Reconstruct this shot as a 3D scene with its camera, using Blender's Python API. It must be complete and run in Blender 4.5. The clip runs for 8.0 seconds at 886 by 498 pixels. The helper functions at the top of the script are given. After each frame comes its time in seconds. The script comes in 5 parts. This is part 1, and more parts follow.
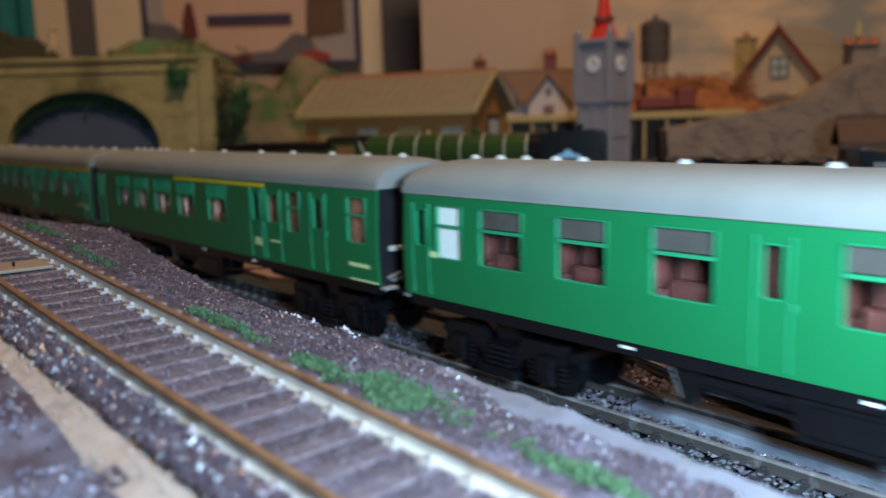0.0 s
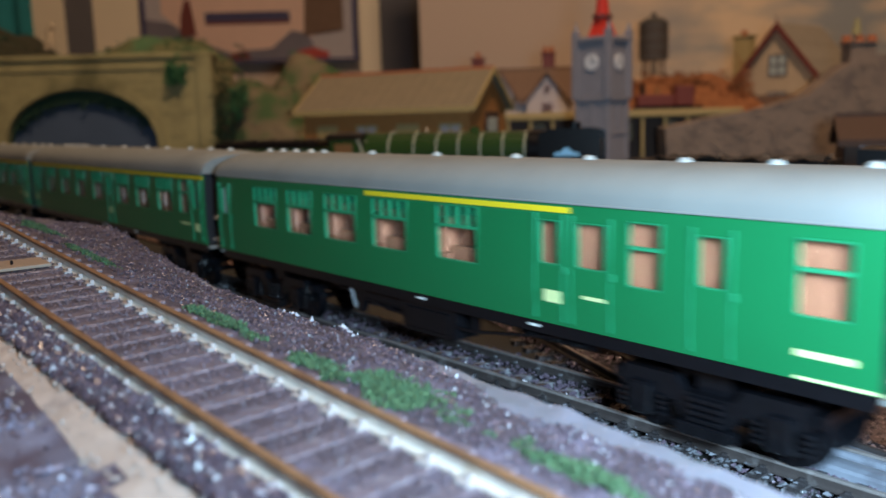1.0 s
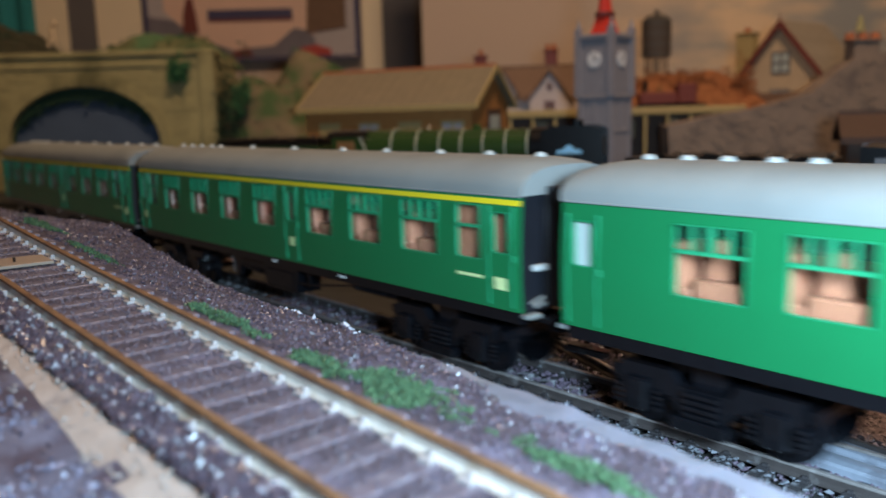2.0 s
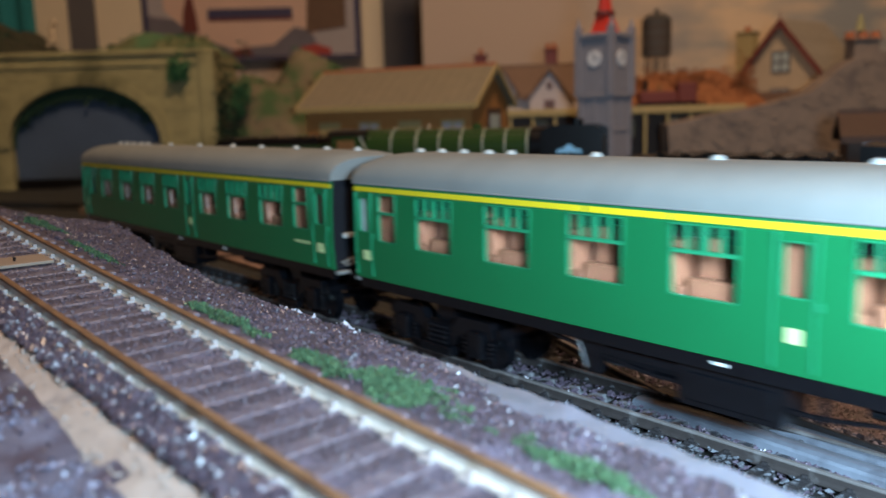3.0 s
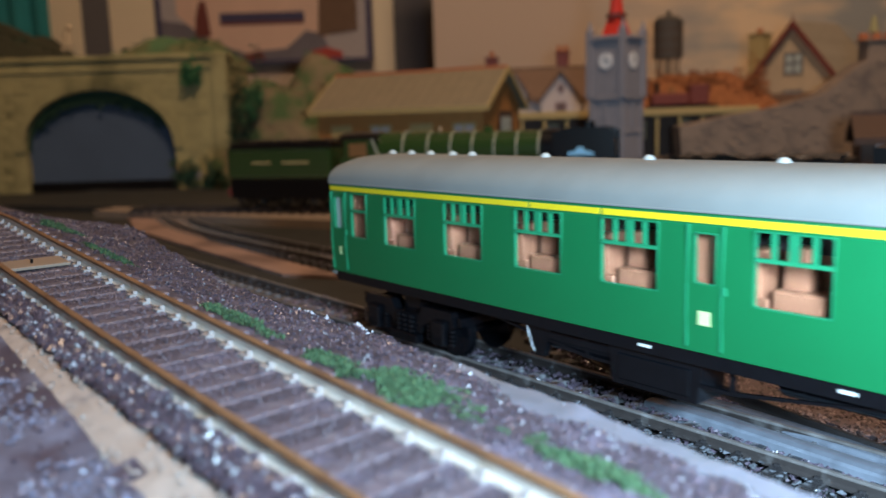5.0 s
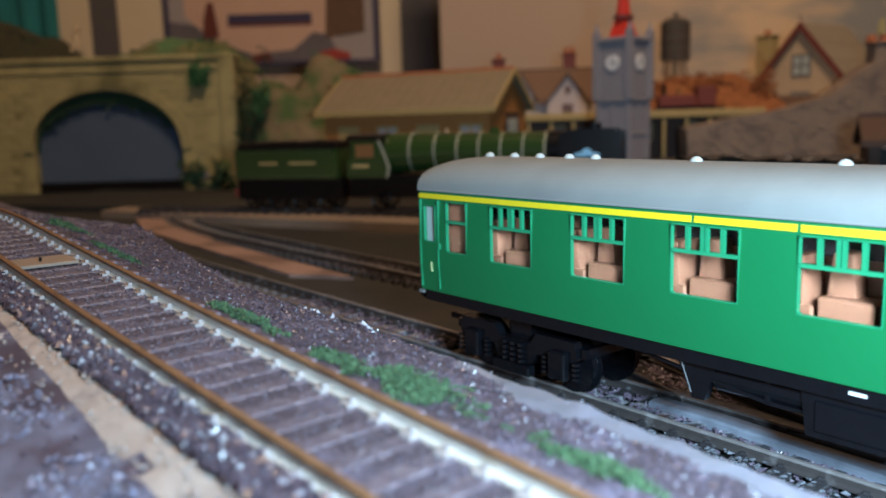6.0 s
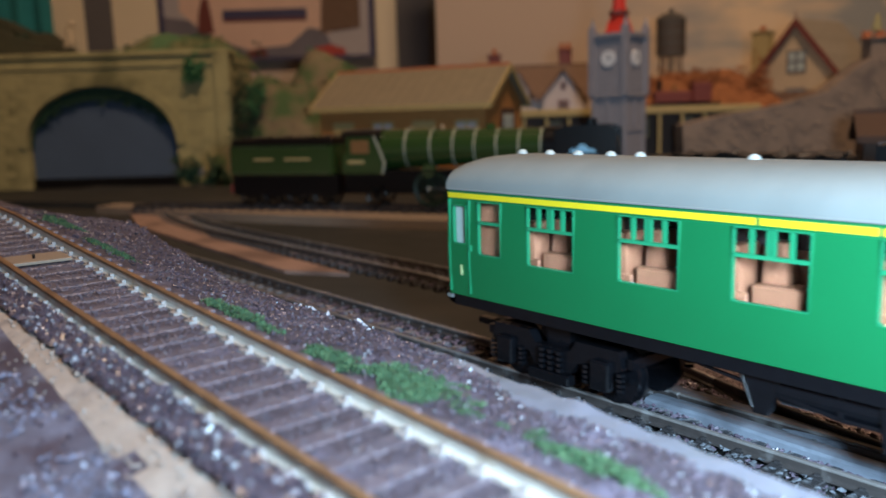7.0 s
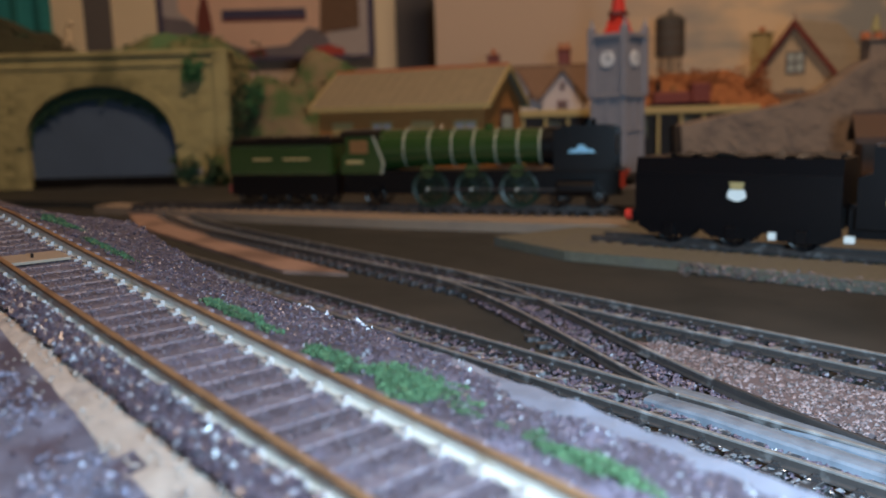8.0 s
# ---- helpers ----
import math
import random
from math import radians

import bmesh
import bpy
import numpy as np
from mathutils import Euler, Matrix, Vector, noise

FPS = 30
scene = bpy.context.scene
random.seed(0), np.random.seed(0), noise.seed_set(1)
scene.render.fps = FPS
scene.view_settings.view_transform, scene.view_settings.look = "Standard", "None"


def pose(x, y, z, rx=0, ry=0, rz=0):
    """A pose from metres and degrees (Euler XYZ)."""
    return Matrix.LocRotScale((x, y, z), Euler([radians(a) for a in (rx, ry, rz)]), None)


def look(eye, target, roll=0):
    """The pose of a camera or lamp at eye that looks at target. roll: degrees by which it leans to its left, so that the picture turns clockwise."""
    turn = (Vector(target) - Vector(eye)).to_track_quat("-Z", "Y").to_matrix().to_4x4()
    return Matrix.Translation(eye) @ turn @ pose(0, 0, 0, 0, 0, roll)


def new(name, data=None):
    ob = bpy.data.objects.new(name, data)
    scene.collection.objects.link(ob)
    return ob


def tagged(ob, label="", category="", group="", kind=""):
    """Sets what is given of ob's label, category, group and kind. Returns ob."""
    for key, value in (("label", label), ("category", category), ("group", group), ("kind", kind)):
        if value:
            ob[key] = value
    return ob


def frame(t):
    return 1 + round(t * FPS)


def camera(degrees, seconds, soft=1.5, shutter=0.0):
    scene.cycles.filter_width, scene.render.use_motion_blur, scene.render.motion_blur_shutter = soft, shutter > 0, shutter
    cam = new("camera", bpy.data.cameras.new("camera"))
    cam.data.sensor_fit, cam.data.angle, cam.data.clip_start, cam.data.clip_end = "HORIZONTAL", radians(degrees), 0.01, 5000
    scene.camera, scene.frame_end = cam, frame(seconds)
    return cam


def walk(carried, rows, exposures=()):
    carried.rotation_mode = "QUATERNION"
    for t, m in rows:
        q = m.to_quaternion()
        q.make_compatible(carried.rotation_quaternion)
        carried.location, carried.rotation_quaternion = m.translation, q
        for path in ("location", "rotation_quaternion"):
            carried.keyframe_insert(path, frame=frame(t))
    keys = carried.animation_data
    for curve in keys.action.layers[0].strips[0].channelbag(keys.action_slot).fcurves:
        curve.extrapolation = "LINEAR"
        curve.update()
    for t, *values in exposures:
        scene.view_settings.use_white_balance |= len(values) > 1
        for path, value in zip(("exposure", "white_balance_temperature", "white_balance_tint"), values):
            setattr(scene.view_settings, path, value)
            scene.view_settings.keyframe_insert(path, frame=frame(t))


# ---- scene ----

# a small model railway on a table; metres at the model's own size
D = Vector((0.6344, -0.7730, 0))      # way of the main line, towards the right
N = Vector((0.7730, 0.6344, 0))       # across it, away from the camera
A = Vector((-0.145, 0.4072, 0))
TURN = math.degrees(math.atan2(-0.7730, 0.6344))


def so(s, o, z=0.0):
    """A place s along the main line and o across it."""
    return A + D * s + N * o + Vector((0, 0, z))


# ---- camera ----
cam = camera(56.8, 8.0, soft=1.6, shutter=0.5)
cam.data.dof.use_dof = True
cam.data.dof.focus_distance = 0.185
cam.data.dof.aperture_fstop = 18.0
PATH = [
    (0.0, -0.923, 9.008, -1.660, -0.07, 1.14, 71.99), (0.5, -0.904, 9.066, -1.717, 0.03, 1.05, 72.12),
    (1.0, -1.039, 9.168, -1.639, -0.09, 1.20, 72.11), (1.5, -0.905, 9.264, -1.581, -0.06, 1.26, 72.12),
    (3.0, -0.864, 9.395, -1.635, -0.02, 1.20, 72.14), (3.5, -1.073, 9.336, -1.688, 0.02, 1.49, 72.05),
    (4.0, -0.989, 9.335, -1.691, -0.11, 1.40, 72.06), (4.5, -0.538, 9.276, -1.795, -0.21, 0.85, 72.21),
    (6.0, 0.390, 9.057, -1.691, 0.08, -0.76, 71.84), (6.5, 0.018, 9.361, -1.592, 0.03, -0.05, 71.86),
    (7.0, 0.093, 9.350, -1.670, 0.09, -0.10, 71.91), (7.5, 0.070, 9.291, -1.696, 0.10, -0.03, 71.78),
    (8.0, 0.000, 9.330, -1.560, 0.00, 0.00, 71.80)]
walk(cam, [(t, pose(x / 1000, y / 1000, z / 1000, 90 - p, 0, w) @ pose(0, 0, 0, 0, 0, r))
           for t, w, p, r, x, y, z in PATH])

# ---- light ----
scene.view_settings.exposure = 0.0
world = bpy.data.worlds.new("room_air")
scene.world = world
world.use_nodes = True
world.node_tree.nodes["Background"].inputs[0].default_value = (1.0, 0.78, 0.55, 1)
world.node_tree.nodes["Background"].inputs[1].default_value = 0.02


def area_lamp(name, where, target, size, watts, colour, spread=180.0):
    data = bpy.data.lights.new(name, "AREA")
    data.shape, data.size, data.energy, data.color, data.spread = "DISK", size, watts, colour, radians(spread)
    ob = new(name, data)
    ob.matrix_world = look(where, target)
    return ob


area_lamp("video_light", (0.056, -0.015, 0.092), (0.110, 0.20, 0.018), 0.045, 1.22, (0.515, 0.775, 1.0), 150.0)
area_lamp("ceiling_bulb", (0.23, 0.05, 1.50), (0.08, 0.75, 0.0), 0.3, 19.5, (1.0, 0.70, 0.46))

# ---- materials ----


def mat(name, colour, rough=0.6, metal=0.0, vary=0.25, scale=400.0, bump=0.0, tint=None, tint_scale=60.0, tint_at=0.55,
        random_piece=0.0, emit=0.0, glass=0.0, sheen=0.5):
    """A surface with grain and patches; tint is a second colour in larger patches."""
    m = bpy.data.materials.new(name)
    m.use_nodes = True
    nt = m.node_tree
    b = nt.nodes["Principled BSDF"]
    b.inputs["Roughness"].default_value, b.inputs["Metallic"].default_value = rough, metal
    b.inputs["Specular IOR Level"].default_value = sheen
    co = nt.nodes.new("ShaderNodeTexCoord")
    fine = nt.nodes.new("ShaderNodeTexNoise")
    fine.inputs["Scale"].default_value, fine.inputs["Detail"].default_value = scale, 4.0
    nt.links.new(co.outputs["Object"], fine.inputs["Vector"])
    ramp = nt.nodes.new("ShaderNodeMix")
    ramp.data_type = "RGBA"
    ramp.inputs[6].default_value = tuple(max(0.0, c * (1 - vary)) for c in colour) + (1,)
    ramp.inputs[7].default_value = tuple(min(1.0, c * (1 + vary)) for c in colour) + (1,)
    nt.links.new(fine.outputs["Fac"], ramp.inputs[0])
    out = ramp.outputs[2]
    if tint:
        big = nt.nodes.new("ShaderNodeTexNoise")
        big.inputs["Scale"].default_value, big.inputs["Detail"].default_value = tint_scale, 5.0
        nt.links.new(co.outputs["Object"], big.inputs["Vector"])
        edge = nt.nodes.new("ShaderNodeMapRange")
        edge.inputs[1].default_value, edge.inputs[2].default_value = tint_at - 0.06, tint_at + 0.10
        nt.links.new(big.outputs["Fac"], edge.inputs[0])
        mix = nt.nodes.new("ShaderNodeMix")
        mix.data_type = "RGBA"
        mix.inputs[7].default_value = (*tint, 1)
        nt.links.new(edge.outputs[0], mix.inputs[0])
        nt.links.new(out, mix.inputs[6])
        out = mix.outputs[2]
    if random_piece:
        info = nt.nodes.new("ShaderNodeObjectInfo")
        geo = nt.nodes.new("ShaderNodeNewGeometry")
        add = nt.nodes.new("ShaderNodeMath")
        add.operation = "ADD"
        nt.links.new(info.outputs["Random"], add.inputs[0])
        nt.links.new(geo.outputs["Random Per Island"], add.inputs[1])
        span = nt.nodes.new("ShaderNodeMapRange")
        span.inputs[2].default_value = 2.0
        span.inputs[3].default_value, span.inputs[4].default_value = 1 - random_piece, 1 + random_piece
        nt.links.new(add.outputs[0], span.inputs[0])
        hsv = nt.nodes.new("ShaderNodeHueSaturation")
        nt.links.new(span.outputs[0], hsv.inputs["Value"])
        nt.links.new(out, hsv.inputs["Color"])
        out = hsv.outputs[0]
    nt.links.new(out, b.inputs["Base Color"])
    if bump:
        bp = nt.nodes.new("ShaderNodeBump")
        bp.inputs["Strength"].default_value, bp.inputs["Distance"].default_value = min(1.0, bump), 0.0006
        nt.links.new(fine.outputs["Fac"], bp.inputs["Height"])
        nt.links.new(bp.outputs[0], b.inputs["Normal"])
    if emit:
        b.inputs["Emission Color"].default_value = (*colour, 1)
        b.inputs["Emission Strength"].default_value = emit
    if glass:
        b.inputs["Transmission Weight"].default_value = glass
        b.inputs["IOR"].default_value = 1.1
    return m


M_GREEN = mat("malachite_plastic", (0.006, 0.148, 0.049), 0.32, vary=0.05, scale=90, bump=0.02)
M_FRAME = mat("pale_green_moulding", (0.018, 0.240, 0.108), 0.3, vary=0.08)
M_YELLOW = mat("yellow_line", (0.80, 0.60, 0.02), 0.4, vary=0.06)
M_ROOF = mat("grey_roof_plastic", (0.200, 0.209, 0.201), 0.72, vary=0.08, scale=120, tint=(0.182, 0.189, 0.182), tint_scale=35, sheen=0.3)
M_VENT = mat("pale_vent_plastic", (0.40, 0.43, 0.425), 0.45, vary=0.06)
M_BLACK = mat("black_plastic", (0.0040, 0.0043, 0.0058), 0.15, vary=0.4, bump=0.2, sheen=0.4)
M_NAVY = mat("gangway_black", (0.006, 0.0065, 0.010), 0.5, vary=0.3)
M_TAN = mat("tan_interior_plastic", (0.26, 0.110, 0.063), 0.30, vary=0.08)
M_BROWN_IN = mat("brown_interior_plastic", (0.055, 0.018, 0.015), 0.3, vary=0.1)
M_DIM_INSIDE = mat("dim_interior_tone", (0.062, 0.044, 0.048), 0.25, vary=0.4, scale=300)
M_WHITE = mat("white_print", (0.8, 0.82, 0.8), 0.5, vary=0.05)
M_PALE_PANEL = mat("pale_yellow_print", (0.62, 0.72, 0.34), 0.5, vary=0.06)
M_TOPLIGHT = mat("milky_top_light", (0.075, 0.068, 0.062), 0.2, vary=0.3, scale=200)
M_DARKGRAIN = mat("dark_track_ballast", (0.052, 0.040, 0.054), 0.3, vary=0.4, scale=900, random_piece=0.7)
M_GLUE = mat("glue_film_with_glints", (0.11, 0.115, 0.13), 0.14, vary=0.5, scale=500, bump=0.6, sheen=0.9, random_piece=0.9)
M_PANE = mat("clear_pane", (1, 1, 1), 0.05, vary=0.0, glass=1.0)
M_FROST = mat("frosted_pane", (0.42, 0.48, 0.46), 0.35, vary=0.06)
M_STEEL = mat("wheel_steel", (0.25, 0.25, 0.26), 0.35, 0.8)
M_RUST = mat("rusty_rail_head", (0.20, 0.105, 0.052), 0.5, 0.2, vary=0.3, scale=250, tint=(0.13, 0.065, 0.035), tint_scale=120)
M_RAILSIDE = mat("cream_nickel_web", (0.54, 0.475, 0.415), 0.35, 0.15, vary=0.15, scale=300, tint=(0.40, 0.30, 0.20), tint_scale=180, tint_at=0.62)
M_DARKRAIL = mat("dull_rail", (0.062, 0.052, 0.050), 0.35, 0.3, vary=0.3, tint=(0.22, 0.21, 0.21), tint_scale=140, tint_at=0.63)
M_RAILTOP = mat("worn_rail_head", (0.26, 0.235, 0.225), 0.34, 0.4, vary=0.3, tint=(0.45, 0.43, 0.43), tint_scale=140, tint_at=0.60)
# lighter tint stands in for highlights across the brown sleepers
M_SLEEPER = mat("brown_sleeper_plastic", (0.105, 0.083, 0.101), 0.55, vary=0.35, scale=500, bump=0.3, random_piece=0.15, tint=(0.165, 0.145, 0.165), tint_scale=260, tint_at=0.62)
# pale tint patches put glints on the sleeper tops into the colour
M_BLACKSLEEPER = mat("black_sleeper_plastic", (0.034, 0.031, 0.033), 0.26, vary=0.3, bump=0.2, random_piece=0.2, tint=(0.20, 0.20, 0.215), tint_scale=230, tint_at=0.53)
M_BLUEGREY = mat("bluish_shiny_strip", (0.20, 0.22, 0.265), 0.30, 0.2, vary=0.3, scale=260, bump=0.3, tint=(0.12, 0.125, 0.15), tint_scale=110, tint_at=0.60)
M_BALLAST = mat("purple_brown_ballast", (0.052, 0.039, 0.053), 0.75, vary=0.5, scale=700, bump=0.8, tint=(0.115, 0.10, 0.145), tint_scale=90)
M_GRAIN = mat("ballast_grains", (0.085, 0.064, 0.086), 0.38, vary=0.3, scale=900, random_piece=0.6)
M_FINEGRAIN = mat("fine_brown_ballast", (0.100, 0.078, 0.098), 0.5, vary=0.3, scale=900, random_piece=0.35)
# pale bank grains and plaster crumbs, also painted glints on the track ballast
M_PALEGRAIN_GLINT = mat("pale_grains_and_glints", (0.34, 0.34, 0.39), 0.25, vary=0.3, scale=900, random_piece=0.5)
M_BLUEGRAIN = mat("blue_grey_grains", (0.145, 0.150, 0.215), 0.4, vary=0.4, scale=900, random_piece=0.5)
M_PLASTER = mat("grey_plaster_cloth", (0.150, 0.153, 0.195), 0.42, vary=0.25, scale=300, bump=0.5, tint=(0.185, 0.175, 0.205), tint_scale=70)
M_TANPLASTER = mat("tan_filler", (0.33, 0.275, 0.245), 0.85, vary=0.25, scale=300, bump=0.6, tint=(0.20, 0.168, 0.165), tint_scale=160, tint_at=0.60)
M_BLUEPLASTER = mat("blue_grey_plaster", (0.125, 0.128, 0.185), 0.6, vary=0.35, scale=160, bump=0.5, tint=(0.060, 0.045, 0.064), tint_scale=95, tint_at=0.50)
M_CHAIR = mat("pale_rail_chair", (0.30, 0.27, 0.265), 0.5, vary=0.3, scale=600)
M_FLOCK = mat("green_flock", (0.046, 0.098, 0.044), 0.9, vary=0.4, scale=900, random_piece=0.5)
M_BOARD = mat("dark_baseboard", (0.031, 0.030, 0.028), 0.7, vary=0.4, scale=60, bump=0.3, tint=(0.044, 0.040, 0.036), tint_scale=12, sheen=0.2)
M_PINK = mat("pink_grey_ballast", (0.12, 0.085, 0.09), 0.8, vary=0.4, scale=600, bump=0.6)
M_PINKGRAIN = mat("pink_grey_grains", (0.27, 0.20, 0.205), 0.6, vary=0.3, scale=900, random_piece=0.85)
M_PALEDUST = mat("dull_pink_grains", (0.13, 0.10, 0.095), 0.7, vary=0.3, scale=900, random_piece=0.7)
M_PATCH = mat("brown_card", (0.28, 0.175, 0.14), 0.75, vary=0.2, scale=80, tint=(0.15, 0.09, 0.07), tint_scale=25)
M_CREAMEDGE = mat("cream_timber_edge", (0.24, 0.18, 0.135), 0.7, vary=0.2, scale=70, tint=(0.20, 0.15, 0.12), tint_scale=20)
M_TANBED = mat("tan_ballast_bed", (0.105, 0.094, 0.068), 0.85, vary=0.4, scale=350, bump=0.6, tint=(0.10, 0.09, 0.075), tint_scale=60)
M_STONE = mat("olive_tan_stone_card", (0.33, 0.285, 0.135), 0.85, vary=0.25, scale=45, tint=(0.15, 0.135, 0.06), tint_scale=14, tint_at=0.57, random_piece=0.12, bump=0.3)
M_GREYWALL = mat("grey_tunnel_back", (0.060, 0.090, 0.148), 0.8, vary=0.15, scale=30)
M_HILL = mat("scrub_hill", (0.15, 0.15, 0.065), 0.95, vary=0.4, scale=90, bump=0.6, tint=(0.08, 0.16, 0.07), tint_scale=22, tint_at=0.52)
M_ROCK = mat("tan_rock_slope", (0.19, 0.145, 0.085), 0.95, vary=0.5, scale=60, bump=0.8, tint=(0.06, 0.10, 0.035), tint_scale=30, tint_at=0.50)
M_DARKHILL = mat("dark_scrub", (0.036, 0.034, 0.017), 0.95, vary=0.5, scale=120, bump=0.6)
M_LEAF = mat("scrub_leaves", (0.055, 0.16, 0.06), 0.8, vary=0.4, scale=300, random_piece=0.5)
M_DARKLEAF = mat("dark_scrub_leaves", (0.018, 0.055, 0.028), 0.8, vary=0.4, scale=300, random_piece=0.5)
M_BRICK = mat("ochre_brick_card", (0.42, 0.18, 0.05), 0.8, vary=0.2, scale=140, random_piece=0.1)
M_BUFFROOF = mat("buff_roof_card", (0.21, 0.165, 0.105), 0.85, vary=0.15, scale=80, random_piece=0.1)
M_OCHRE = mat("ochre_trim", (0.42, 0.31, 0.13), 0.7, vary=0.1)
M_REDROOF = mat("orange_red_ridge", (0.42, 0.13, 0.05), 0.7, vary=0.15)
M_LILAC = mat("pale_render_card", (0.46, 0.41, 0.42), 0.8, vary=0.1, scale=60)
M_MAROON = mat("maroon_trim", (0.16, 0.035, 0.028), 0.6, vary=0.15)
M_ROOFBROWN = mat("brown_tile_card", (0.17, 0.10, 0.065), 0.8, vary=0.25, scale=160, random_piece=0.12)
M_TOWER = mat("grey_tower_stone", (0.25, 0.235, 0.26), 0.75, vary=0.15, scale=120, random_piece=0.1)
M_RED = mat("red_paint", (0.62, 0.04, 0.025), 0.45, vary=0.12)
M_FACE = mat("clock_face_white", (0.72, 0.70, 0.70), 0.5, vary=0.05)
M_TANK = mat("tank_grey", (0.075, 0.064, 0.056), 0.7, vary=0.2, scale=90)
M_CREAMWALL = mat("cream_render_card", (0.50, 0.38, 0.25), 0.8, vary=0.12, scale=60)
M_GREYTILE = mat("grey_brown_slate_card", (0.30, 0.25, 0.19), 0.8, vary=0.15, scale=110, random_piece=0.12)
M_RUBBLE = mat("rubble_stone", (0.25, 0.185, 0.145), 0.9, vary=0.3, scale=90, bump=0.5, tint=(0.15, 0.115, 0.10), tint_scale=45)
M_AUTUMN = mat("rust_brown_scrub", (0.30, 0.11, 0.04), 0.95, vary=0.45, scale=150, random_piece=0.5)
M_DARKBROWN = mat("dark_brown_timber", (0.07, 0.035, 0.022), 0.7, vary=0.3)
M_WALL = mat("beige_room_wall", (0.60, 0.47, 0.37), 0.9, vary=0.04, scale=6)
M_CREAM = mat("cream_gloss_wood", (0.86, 0.73, 0.53), 0.5, vary=0.05, scale=10)
M_GREYWOOD = mat("dark_grey_panel", (0.13, 0.12, 0.125), 0.7, vary=0.12, scale=10)
M_TEAL = mat("teal_curtain", (0.03, 0.25, 0.27), 0.9, vary=0.2, scale=20)
M_CEIL = mat("white_ceiling", (0.78, 0.76, 0.72), 0.9, vary=0.03, scale=4)
M_CARPET = mat("brown_carpet", (0.10, 0.075, 0.055), 0.95, vary=0.3, scale=60)
M_LOCOGREEN = mat("loco_green", (0.022, 0.050, 0.012), 0.22, vary=0.08, scale=60, sheen=0.9)
M_LOCOBLACK = mat("loco_black", (0.0032, 0.0031, 0.0043), 0.30, vary=0.3, sheen=0.35)
M_LINEGREEN = mat("dull_green_lining", (0.060, 0.085, 0.040), 0.5, vary=0.2)
M_LINING = mat("pale_lining", (0.36, 0.35, 0.27), 0.5, vary=0.1)
M_COAL = mat("coal", (0.03, 0.022, 0.018), 0.5, vary=0.5, scale=500, bump=0.7)
M_SKYBLUE = mat("light_blue_print", (0.24, 0.52, 0.75), 0.5, vary=0.05)
M_COPPER = mat("brown_brass", (0.30, 0.15, 0.06), 0.4, 0.4, vary=0.2)
M_FIGURE = mat("pale_figurine_paint", (0.55, 0.42, 0.27), 0.6, vary=0.1)
M_BULB = mat("bulb_glass", (1.0, 0.78, 0.5), 0.4, vary=0.0, emit=3.0)


def sky_mat():
    """Printed sky: grey blue with drifting cream clouds; its beige left end stands for the wall."""
    m = bpy.data.materials.new("printed_sky")
    m.use_nodes = True
    nt = m.node_tree
    b = nt.nodes["Principled BSDF"]
    b.inputs["Roughness"].default_value = 0.8
    co = nt.nodes.new("ShaderNodeTexCoord")
    mp = nt.nodes.new("ShaderNodeMapping")
    mp.inputs["Scale"].default_value = (4.0, 1.0, 11.0)
    nz = nt.nodes.new("ShaderNodeTexNoise")
    nz.inputs["Scale"].default_value, nz.inputs["Detail"].default_value = 1.5, 5.0
    nt.links.new(co.outputs["Object"], mp.inputs[0])
    nt.links.new(mp.outputs[0], nz.inputs["Vector"])
    rp = nt.nodes.new("ShaderNodeValToRGB")
    rp.color_ramp.elements[0].position, rp.color_ramp.elements[0].color = 0.40, (0.30, 0.31, 0.31, 1)
    rp.color_ramp.elements[1].position, rp.color_ramp.elements[1].color = 0.62, (0.74, 0.56, 0.38, 1)
    nt.links.new(nz.outputs["Fac"], rp.inputs[0])
    sep = nt.nodes.new("ShaderNodeSeparateXYZ")
    nt.links.new(co.outputs["Object"], sep.inputs[0])
    fade = nt.nodes.new("ShaderNodeMapRange")
    fade.inputs[1].default_value, fade.inputs[2].default_value = 0.22, 0.50
    nt.links.new(sep.outputs[0], fade.inputs[0])
    mix = nt.nodes.new("ShaderNodeMix")
    mix.data_type = "RGBA"
    mix.inputs[6].default_value = (0.52, 0.40, 0.32, 1)
    nt.links.new(fade.outputs[0], mix.inputs[0])
    nt.links.new(rp.outputs[0], mix.inputs[7])
    nt.links.new(mix.outputs[2], b.inputs["Base Color"])
    return m


M_SKY = sky_mat()

# ---- mesh helpers ----


def part(name, bm, material, parent=None, label="", smooth=False):
    me = bpy.data.meshes.new(name)
    bmesh.ops.recalc_face_normals(bm, faces=bm.faces)
    bm.to_mesh(me)
    bm.free()
    for m in (material if isinstance(material, (list, tuple)) else [material]):
        me.materials.append(m)
    if smooth:
        for p in me.polygons:
            p.use_smooth = True
        me.set_sharp_from_angle(angle=radians(40))
    ob = new(name, me)
    if parent:
        ob.parent = parent
    if label:
        ob["label"] = label
    return ob


def thing(name, m, label, category, group="", kind=""):
    ob = new(name)
    ob.empty_display_size = 0.01
    ob.matrix_basis = m
    return tagged(ob, label, category, group, kind)


